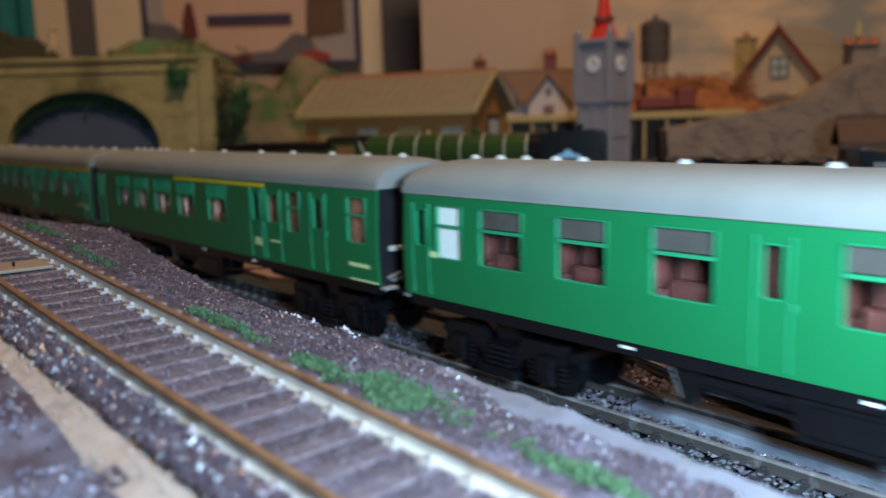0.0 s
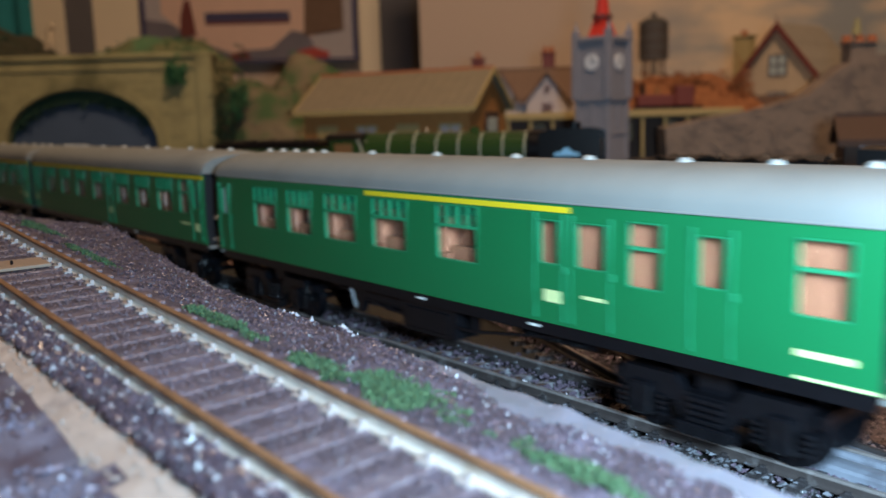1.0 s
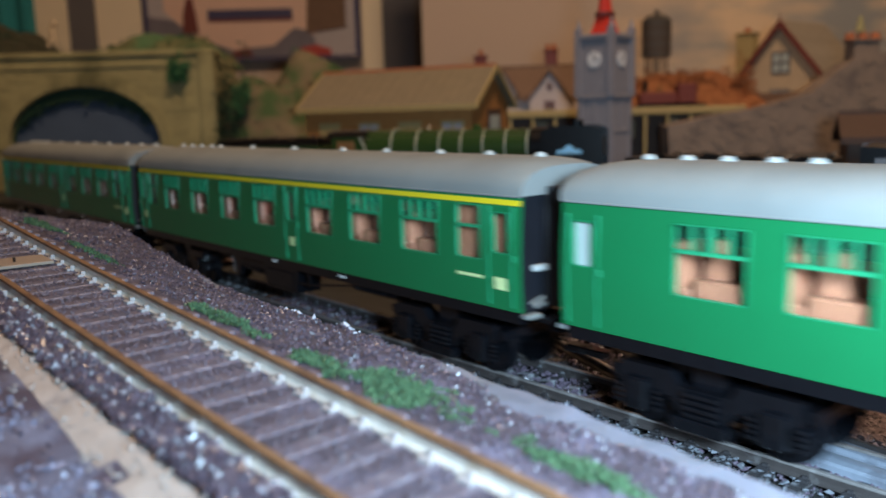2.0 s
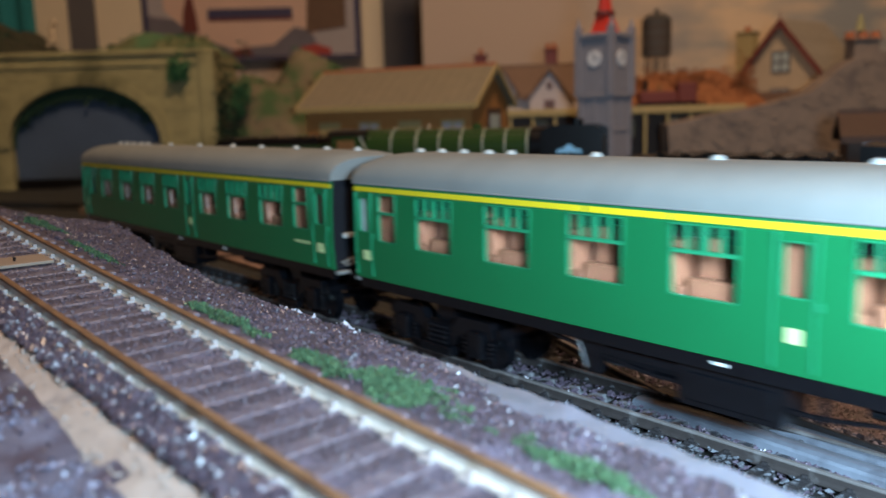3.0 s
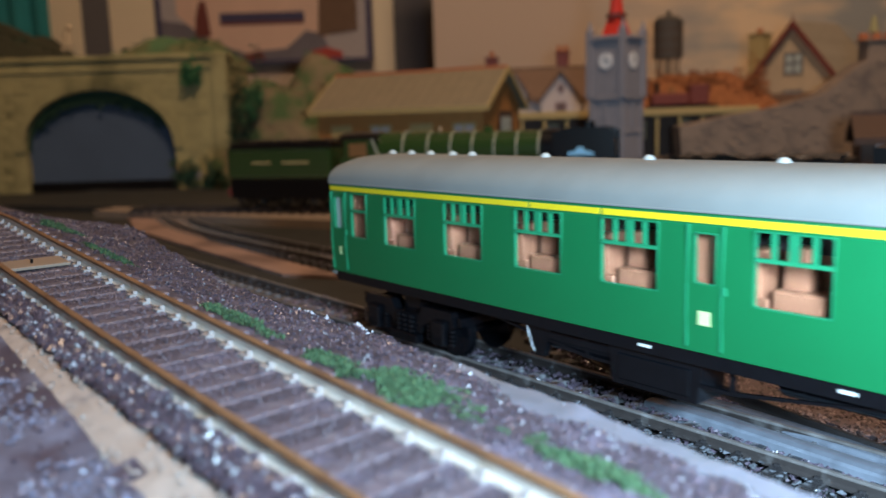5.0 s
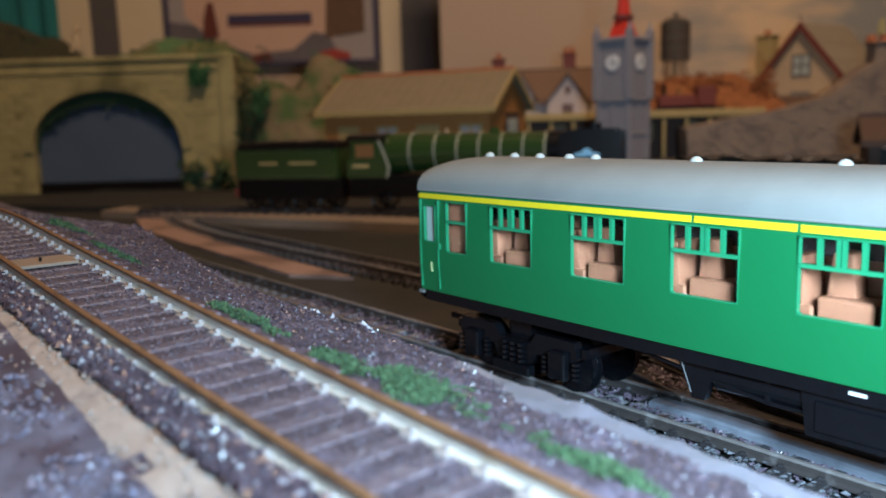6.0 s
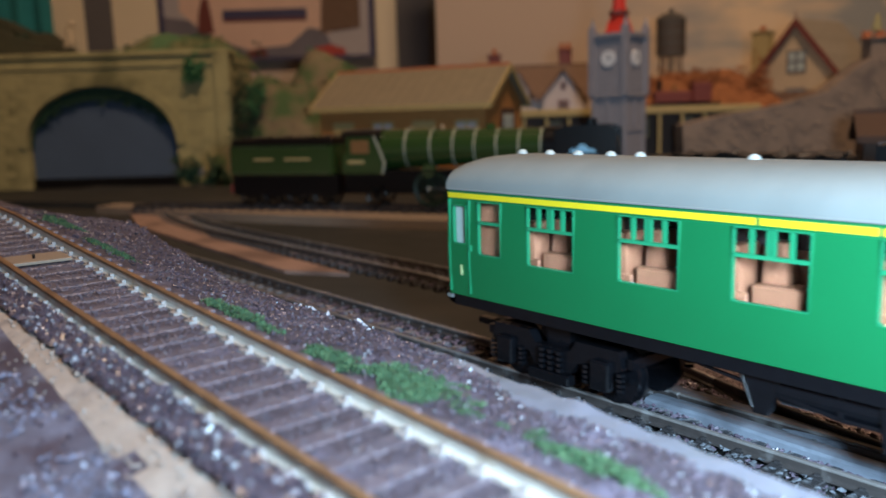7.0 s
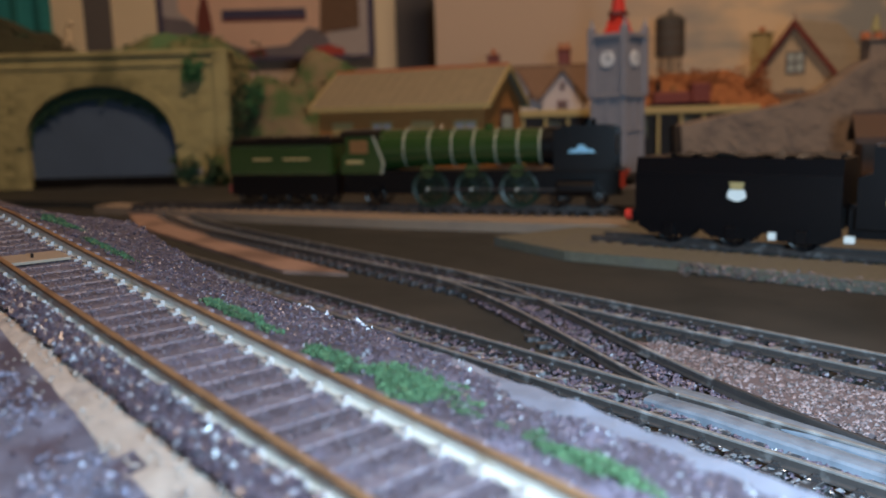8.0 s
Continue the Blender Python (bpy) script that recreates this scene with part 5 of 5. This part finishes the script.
def green_engine():
    t = thing("steam_locomotive", LOCO_M, "green express steam engine with white boiler bands and tender", "steam locomotive", "steam engines")
    # tender
    tb = part("tender_body", new_box(0.000, 0.088, -0.0165, 0.0165, 0.0235, 0.0465, 0.0012), M_LOCOGREEN, t)
    part("tender_top", prism(bmesh.new(), [(-0.0165, 0.0465), (0.0165, 0.0465), (0.0130, 0.0510), (-0.0130, 0.0510)], "x", 0.002, 0.088), M_LOCOBLACK, tb)
    bm = bmesh.new()
    bmesh.ops.create_grid(bm, x_segments=24, y_segments=8, size=0.5, matrix=Matrix.Translation((0.046, 0, 0.0500)) @ Matrix.Diagonal((0.075, 0.024, 1, 1)))
    for v in bm.verts:
        v.co.z += 0.002 + 0.002 * noise.noise(v.co * 260)
    part("coal", bm, M_COAL, tb)
    for a, b in ((0.022, 0.042), (0.048, 0.074)):
        part("letter_bar", new_box(a, b - 0.004, -0.0170, -0.0164, 0.0350, 0.0366), M_OCHRE, tb, "yellow lettering bar")
    for z in (0.0250, 0.0448):
        part("lining", new_box(0.003, 0.085, -0.0168, -0.0164, z, z + 0.0005), M_LINEGREEN, tb)
    part("tender_frame", new_box(0.0, 0.090, -0.0130, 0.0130, 0.0080, 0.0235), M_LOCOBLACK, t)
    for x in (0.012, 0.033, 0.054, 0.076):
        for y in (-0.0090, 0.0090):
            spoked_wheel(t, x, y, 0.0075, M_LOCOBLACK, M_LOCOBLACK, 10)
    # engine
    part("frame", new_box(0.094, 0.300, -0.0075, 0.0075, 0.0090, 0.0260), M_LOCOBLACK, t)
    part("running_plate", new_box(0.094, 0.302, -0.0165, 0.0165, 0.0255, 0.0268, 0.0003), M_LOCOBLACK, t)
    cab = part("cab", prism(bmesh.new(), [(0.096, 0.0245), (0.128, 0.0245), (0.130, 0.0320), (0.122, 0.0520), (0.100, 0.0520), (0.100, 0.0400), (0.096, 0.0380)], "y", -0.0165, 0.0165), M_LOCOGREEN, t)
    part("cab_window", new_box(0.104, 0.118, -0.0169, -0.0164, 0.0395, 0.0490), M_COPPER, cab)
    part("number_bar", new_box(0.101, 0.114, -0.0169, -0.0164, 0.0320, 0.0345), M_OCHRE, cab, "yellow lettering bar")
    part("cab_edge", prism(bmesh.new(), [(0.1275, 0.0245), (0.1290, 0.0245), (0.1310, 0.0320), (0.1232, 0.0520), (0.1217, 0.0520), (0.1295, 0.0320)], "y", -0.0169, -0.0160), M_LINING, cab)
    part("cab_roof", prism(bmesh.new(), [(-0.0168, 0.0515), (-0.011, 0.0555), (0.0, 0.0568), (0.011, 0.0555), (0.0168, 0.0515)], "x", 0.095, 0.126), M_LOCOBLACK, cab)
    bm = rod(bmesh.new(), (0.126, 0, 0.0415), (0.168, 0, 0.0425), 0.0150, 32, 0.0135)
    part("firebox", bm, M_LOCOGREEN, t, smooth=True)
    part("boiler", rod(bmesh.new(), (0.168, 0, 0.0425), (0.246, 0, 0.0430), 0.0134, 32, 0.0122), M_LOCOGREEN, t, smooth=True)
    for x, r in ((0.145, 0.0146), (0.164, 0.0139), (0.181, 0.0135), (0.197, 0.0132), (0.213, 0.0129), (0.229, 0.0127), (0.2445, 0.0125)):
        part("boiler_band", rod(bmesh.new(), (x - 0.0005, 0, 0.0425), (x + 0.0005, 0, 0.0425), r + 0.0003, 32), M_LINING, t, smooth=True)
    part("smokebox", rod(bmesh.new(), (0.246, 0, 0.0425), (0.292, 0, 0.0425), 0.0133, 32), M_LOCOBLACK, t, smooth=True)
    part("smokebox_door", rod(bmesh.new(), (0.292, 0, 0.0425), (0.296, 0, 0.0425), 0.0115, 28, 0.006), M_LOCOBLACK, t, smooth=True)
    part("chimney", rod(bmesh.new(), (0.277, 0, 0.054), (0.277, 0, 0.0605), 0.0042, 14, 0.0050), M_LOCOBLACK, t)
    part("dome", rod(bmesh.new(), (0.206, 0, 0.053), (0.206, 0, 0.0590), 0.0050, 14, 0.003), M_LOCOGREEN, t, smooth=True)
    part("safety_valve", rod(bmesh.new(), (0.170, 0, 0.055), (0.170, 0, 0.0590), 0.0020, 10), M_COPPER, t)
    for y in (-0.0160, 0.0160):
        d = part("smoke_deflector", prism(bmesh.new(), [(0.255, 0.0268), (0.297, 0.0268), (0.297, 0.0540), (0.290, 0.0565), (0.262, 0.0565), (0.255, 0.0530)], "y", y - 0.0004, y + 0.0004), M_LOCOBLACK, t)
        if y < 0:
            part("emblem", prism(bmesh.new(), [(0.265, 0.0382), (0.284, 0.0382), (0.282, 0.0404), (0.278, 0.0410), (0.2760, 0.0436), (0.2725, 0.0436), (0.2705, 0.0410), (0.2665, 0.0404)], "y", y - 0.0008, y - 0.0004), M_SKYBLUE, d, "light blue emblem")
    for x in (0.163, 0.196, 0.229):
        for y in (-0.0090, 0.0090):
            spoked_wheel(t, x, y, 0.0132, M_LOCODARK, M_LOCODARK, 14)
        part("splasher", rod(bmesh.new(), (x, -0.0150, 0.0262), (x, -0.0105, 0.0262), 0.0050, 20), M_LOCOGREEN, t)
    for x in (0.258, 0.283):
        for y in (-0.0090, 0.0090):
            spoked_wheel(t, x, y, 0.0066, M_LOCOBLACK, M_LOCOBLACK, 10)
    for y in (-0.0090, 0.0090):
        spoked_wheel(t, 0.120, y, 0.0075, M_LOCOBLACK, M_LOCOBLACK, 10)
    for y in (-0.0145, 0.0145):
        part("cylinder", rod(bmesh.new(), (0.258, y, 0.0140), (0.283, y, 0.0140), 0.0055, 16), M_LOCOBLACK, t, smooth=True)
        part("connecting_rod", new_box(0.163, 0.262, y - 0.0005, y + 0.0005, 0.0126, 0.0138), M_DARKRAIL, t)
        for x in (0.163, 0.196, 0.229):
            # pins are coloured pale to imitate the glint of steel
            part("crank_pin", rod(bmesh.new(), (x, y - 0.0012, 0.0132), (x, y + 0.0012, 0.0132), 0.0011, 10), M_VENT, t)
    part("buffer_beam", new_box(0.300, 0.3035, -0.0165, 0.0165, 0.0150, 0.0250), M_PRED, t, "red buffer beam")
    for y in (-0.0115, 0.0115):
        part("buffer", rod(bmesh.new(), (0.3035, y, 0.0195), (0.3085, y, 0.0195), 0.0032, 14), M_LOCOBLACK, t)
    part("rear_beam", new_box(-0.0015, 0.0, -0.0155, 0.0155, 0.0100, 0.0170), M_MAROON, t)


green_engine()


def black_engine():
    t = thing("steam_locomotive", ENGINE_M, "plain black steam engine and tender with a small crest", "steam locomotive", "steam engines")
    tb = part("tender_body", prism(bmesh.new(), [(-0.0165, 0.0120), (0.0165, 0.0120), (0.0165, 0.0360), (0.0140, 0.0440), (0.0125, 0.0440), (-0.0125, 0.0440), (-0.0140, 0.0440), (-0.0165, 0.0360)], "x", 0.0, 0.100), M_LOCOBLACK, t)
    part("tender_bead", new_box(0.0, 0.100, -0.0171, -0.0163, 0.0355, 0.0364), M_LOCOBLACK, tb)
    bm = bmesh.new()
    bmesh.ops.create_grid(bm, x_segments=30, y_segments=8, size=0.5, matrix=Matrix.Translation((0.055, 0, 0.0430)) @ Matrix.Diagonal((0.084, 0.024, 1, 1)))
    for v in bm.verts:
        v.co.z += 0.002 + 0.003 * noise.noise(v.co * 230)
    part("coal", bm, M_COAL, tb)
    part("crest", prism(bmesh.new(), [(0.0500, 0.0290), (0.0555, 0.0290), (0.0565, 0.0325), (0.0490, 0.0325)], "y", -0.0171, -0.0164), M_OCHRE, tb, "small yellow crest")
    part("crest_base", prism(bmesh.new(), [(0.0480, 0.0252), (0.0515, 0.0232), (0.0540, 0.0232), (0.0575, 0.0252), (0.0565, 0.0288), (0.0490, 0.0288)], "y", -0.0171, -0.0164), M_WHITE, tb, "small white crest base")
    part("tender_frame", prism(bmesh.new(), [(0.001, 0.0125), (0.001, 0.0085), (0.008, 0.0045), (0.028, 0.0045), (0.034, 0.0085), (0.040, 0.0045), (0.060, 0.0045), (0.066, 0.0085), (0.073, 0.0045), (0.093, 0.0045), (0.100, 0.0085), (0.100, 0.0125)], "y", -0.0150, -0.0135), M_LOCOBLACK, t)
    part("tender_frame", new_box(0.001, 0.100, 0.0135, 0.0150, 0.0092, 0.0125), M_LOCOBLACK, t)
    for x in (0.018, 0.050, 0.083):
        for y in (-0.0100, 0.0100):
            spoked_wheel(t, x, y, 0.0078, M_LOCOBLACK, M_LOCOBLACK, 10)
        part("axle_box", new_box(x - 0.003, x + 0.003, -0.0165, -0.0145, 0.0040, 0.0105, 0.0005), M_LOCOBLACK, t)
    part("rear_beam", new_box(-0.002, 0.0, -0.0160, 0.0160, 0.0095, 0.0165), M_LOCOBLACK, t)
    for y in (-0.0115, 0.0115):
        part("buffer", rod(bmesh.new(), (-0.007, y, 0.0135), (-0.002, y, 0.0135), 0.0028, 12), M_RED if y < 0 else M_LOCOBLACK, t)
    cab = part("cab", prism(bmesh.new(), [(0.106, 0.0130), (0.150, 0.0130), (0.150, 0.0480), (0.112, 0.0500), (0.112, 0.0380), (0.106, 0.0360)], "y", -0.0165, 0.0165), M_LOCOBLACK, t)
    part("cab_window", new_box(0.118, 0.132, -0.0169, -0.0164, 0.0360, 0.0450), M_GREYWOOD, cab)
    part("number_bar", new_box(0.118, 0.136, -0.0170, -0.0164, 0.0240, 0.0275), M_OCHRE, cab, "yellow lettering bar")
    part("boiler", rod(bmesh.new(), (0.150, 0, 0.0380), (0.270, 0, 0.0380), 0.0130, 28), M_LOCOBLACK, t, smooth=True)
    part("running_plate", new_box(0.104, 0.280, -0.0160, 0.0160, 0.0225, 0.0238), M_LOCOBLACK, t)
    for x in (0.170, 0.202, 0.234):
        for y in (-0.0090, 0.0090):
            spoked_wheel(t, x, y, 0.0110, M_LOCOBLACK, M_LOCOBLACK, 12)
    part("white_step", new_box(0.0680, 0.0715, -0.0165, -0.0149, 0.0055, 0.0090), M_WHITE, t)
    part("white_step", new_box(0.1015, 0.1060, -0.0165, -0.0155, 0.0062, 0.0094), M_WHITE, t)
    part("engine_frame", new_box(0.101, 0.280, -0.0060, 0.0060, 0.0070, 0.0225), M_LOCOBLACK, t)


black_engine()

# ---- loose ballast, flock and specks ----
rng = np.random.default_rng(11)


def bank_spots(n, s0, s1, o_lo, o_hi, keep=None, lift=0.0003):
    pts = []
    while len(pts) < n:
        s = rng.uniform(s0, s1)
        o = rng.uniform(o_lo(s), o_hi(s))
        if keep and not keep(s, o):
            continue
        pts.append(tuple(so(s, o, bank_z(s, o) + lift)))
    return pts


def purple(s, o):
    return o < plaster_edge(s, o) + 0.0008


def flocky(s, o):
    u = o - near_o(s)
    rag = 0.45 * noise.noise((s * 150, o * 150, 7.0)) + 0.3 * noise.noise((s * 400, o * 400, 3.0))
    return max(math.exp(-(((s - a) / b) ** 2 + ((u - c) / e) ** 2)) for a, b, c, e in GRASS) + rag > (0.60 if int(s * 1e6) % 4 else 0.44)


GRASS = ((0.3150, 0.0125, 0.0195, 0.0062), (0.2690, 0.0150, 0.0165, 0.0024), (0.2975, 0.0075, 0.0172, 0.0030), (0.3460, 0.0130, 0.0195, 0.0028),
         (0.2000, 0.0150, 0.0185, 0.0026), (0.1600, 0.0140, 0.0195, 0.0030))


scatter("ballast_grains", bank_spots(9000, 0.10, 0.42, lambda s: near_o(s) + 0.015, lambda s: -0.052, purple, 0.0001), rng.uniform(0.00022, 0.00055, 9000), M_GRAIN, "loose purple-brown ballast grains on the bank", 1)
scatter("pale_grains", bank_spots(110, 0.12, 0.42, lambda s: near_o(s) + 0.014, lambda s: -0.050, None, 0.0003), rng.uniform(0.00012, 0.00024, 110), M_PALEGRAIN_GLINT, "scattered pale quartz grains on the bank", 2)
scatter("track_ballast", bank_spots(6500, 0.12, 0.40, lambda s: near_o(s) - 0.0158, lambda s: near_o(s) - 0.0100, None, 0.0009), rng.uniform(0.0004, 0.0012, 6500), M_DARKGRAIN, "dark ballast grains beside the near track", 3)
scatter("blue_grey_ballast", bank_spots(5200, 0.17, 0.43, lambda s: near_o(s) - 0.075, lambda s: near_o(s) - 0.0195, lambda s, o: noise.noise((s * 70, o * 70, 5.0)) > 0.02 and o < near_o(s) - 0.0225, 0.0002), rng.uniform(0.0002, 0.00055, 5200), M_BLUEGRAIN, "blue-grey grains heaped beside the track", 4)
scatter("purple_ballast", bank_spots(3800, 0.17, 0.43, lambda s: near_o(s) - 0.075, lambda s: near_o(s) - 0.0215, None, 0.0002), rng.uniform(0.0002, 0.0006, 3800), M_GRAIN, "purple-brown grains heaped beside the track", 5)
# pale specks imitate white glints on the dark ballast
scatter("pale_track_specks", bank_spots(330, 0.15, 0.40, lambda s: near_o(s) - 0.016, lambda s: near_o(s) - 0.0095, None, 0.0014), rng.uniform(0.0002, 0.00045, 330), M_PALEGRAIN_GLINT, "pale specks put in as glints on the track ballast", 6)
four_foot = bank_spots(9000, 0.10, 0.42, lambda s: near_o(s) - 0.0075, lambda s: near_o(s) + 0.0075, None, 0.00034)
scatter("four_foot_ballast", four_foot, rng.uniform(0.00014, 0.00030, 9000), M_FINEGRAIN, "fine brown ballast between the sleepers", 7)
flock = bank_spots(13000, 0.12, 0.42, lambda s: near_o(s) + 0.012, lambda s: near_o(s) + 0.032, flocky, 0.0004)
fl = thing("grass_flock", Matrix.Identity(4), "patches of green grass flock along the track", "grass", kind="stuff")
leaves("tufts", flock, 0.00027, M_FLOCK, fl, 31, 0.9)
crumb = bank_spots(500, 0.18, 0.42, lambda s: near_o(s) - 0.024, lambda s: near_o(s) - 0.0125, lambda s, o: abs(o - near_o(s) + 0.0178 + 0.004 * noise.noise((s * 120, 0.0, 4.0))) < 0.0045, 0.0003)
scatter("tan_crumbs", crumb, rng.uniform(0.0002, 0.0005, 500), M_TANPLASTER, "crumbs of tan filler along the bank edge", 14)
crest = [tuple(so(s, -0.0605 + 0.001 * noise.noise((s * 90, 0, 0)), bank_z(s, -0.0605) + 0.0003)) for s in [*rng.normal(0.259, 0.004, 14), *rng.normal(0.277, 0.003, 16)]]
scatter("plaster_lumps", crest, rng.uniform(0.0002, 0.0006, 30), M_PALEGRAIN_GLINT, "white plaster crumbs along the bank crest", 8, 1.0)
pink = [tuple(so(s, o, -0.0033)) for s, o in zip(rng.uniform(0.25, 0.48, 6000), rng.uniform(0.036, 0.073, 6000)) if o > cross_o(s) + 0.0105]
scatter("pink_grains", pink, rng.uniform(0.0004, 0.0009, len(pink)), M_PINKGRAIN, "pinkish grey grains between two tracks", 9)
junk = [tuple(so(s, o, -0.0028)) for s, o in zip(rng.uniform(0.10, 0.46, 4500), rng.uniform(0.011, 0.034, 4500))]
junk += [tuple(so(s, o, -0.0038)) for s, o in zip(rng.uniform(0.10, 0.46, 2600), rng.uniform(-0.010, 0.011, 2600))]
junk += [tuple(so(s, cross_o(s) + o, -0.0030)) for s, o in zip(rng.uniform(0.16, 0.34, 2500), rng.uniform(-0.012, 0.012, 2500))]
junk += [tuple(so(s, 0.0885 + o, -0.0030)) for s, o in zip(rng.uniform(0.0, 0.46, 3500), rng.uniform(-0.014, 0.014, 3500))]
scatter("main_line_grains", junk, rng.uniform(0.0003, 0.0009, len(junk)), M_GRAIN, "loose grains on the main line sleepers", 10)

edge = [(0.112 + 0.388 * k + e, 0.381 - 0.333 * k + 1.17 * e, rng.uniform(-0.0048, 0.0003)) for k, e in zip(rng.uniform(0, 0.75, 2600), rng.normal(0, 0.0014, 2600))]
scatter("bed_edge_grains", edge, rng.uniform(0.0005, 0.0014, 2600), M_PALEDUST, "pinkish grains spilling along the gravel bed", 15)
# glue-bound grains; their uneven pale colour also imitates glints on the glue
glint = [tuple(so(s, o, -0.0023)) for s, o in zip(rng.normal(0.312, 0.018, 110), rng.normal(0.0058, 0.0020, 110))]
scatter("pale_main_line_specks", glint, rng.uniform(0.0004, 0.0009, 110), M_GLUE, "glossy glue-bound grains beside the main rail, glints in their colour", 12, 0.4)

# small pale plate set between the near rails
pl = so(0.209, near_o(0.209), near_z(0.209) - 0.0022)
tagged(part("uncoupler_plate", box(bmesh.new(), -0.006, 0.006, -0.0062, 0.0062, -0.0004, 0.0003, 0.0001), M_CREAMEDGE), "small tan plate between the near rails", "plate")
bm = rod(bmesh.new(), (0.0012, -0.0008, 0.0002), (0.0012, -0.0008, 0.0011), 0.0003, 8)
box(bm, 0.0004, 0.0020, -0.0010, -0.0006, 0.0009, 0.0012)
part("pin", bm, M_BLACK, bpy.data.objects["uncoupler_plate"], "small dark pin")
bpy.data.objects["uncoupler_plate"].matrix_basis = Matrix.Translation(pl) @ Matrix.Rotation(radians(TURN - 3), 4, "Z")

# ---- movement ----
RUN = [(0.0, -0.5950), (0.2, -0.5645), (0.4, -0.5355), (0.6, -0.5095), (0.8, -0.4800), (1.0, -0.4465), (1.5, -0.3545), (2.2, -0.2270), (2.8, -0.1140), (3.0, -0.0800), (3.2, -0.0475), (3.5, 0.0010),
       (3.8, 0.0425), (4.0, 0.0670), (4.2, 0.0895), (4.4, 0.1120), (4.6, 0.1335), (5.0, 0.1690), (5.4, 0.1940), (5.8, 0.2095), (6.0, 0.2150), (6.3, 0.2185), (6.6, 0.2198), (6.8, 0.2222), (7.0, 0.2304),
       (7.2, 0.2450), (7.4, 0.2750), (7.6, 0.3112), (7.8, 0.3495), (8.0, 0.3890)]
PITCH = 0.2705


def run_at(t):
    """Place of the train's rear end, between the rows."""
    n = len(RUN)
    i = max(0, min(n - 2, sum(1 for r in RUN if r[0] <= t) - 1))
    (t0, s0), (t1, s1) = RUN[i], RUN[i + 1]

    def slope(j):
        a, b = RUN[max(0, j - 1)], RUN[min(n - 1, j + 1)]
        return (b[1] - a[1]) / (b[0] - a[0])
    h = t1 - t0
    k = (t - t0) / h
    return ((2 * k ** 3 - 3 * k ** 2 + 1) * s0 + (k ** 3 - 2 * k ** 2 + k) * h * slope(i)
            + (3 * k ** 2 - 2 * k ** 3) * s1 + (k ** 3 - k ** 2) * h * slope(i + 1))


def motions():
    for i, c in enumerate(COACHES):
        rows = []
        for k in range(0, 81):
            t = k / 10
            p = so(run_at(t) + PITCH * i, 0.0185)
            rows.append((t, pose(p.x, p.y, p.z, 0, 0, TURN)))
        walk(c, rows)
    for a, dx in AXLES:
        rows = []
        for k in range(0, 241):
            t = k / 30
            rows.append((t, pose(dx, 0, 0.0070, 0, math.degrees((run_at(t) + 0.595) / 0.0070), 0)))
        walk(a, rows)


motions()
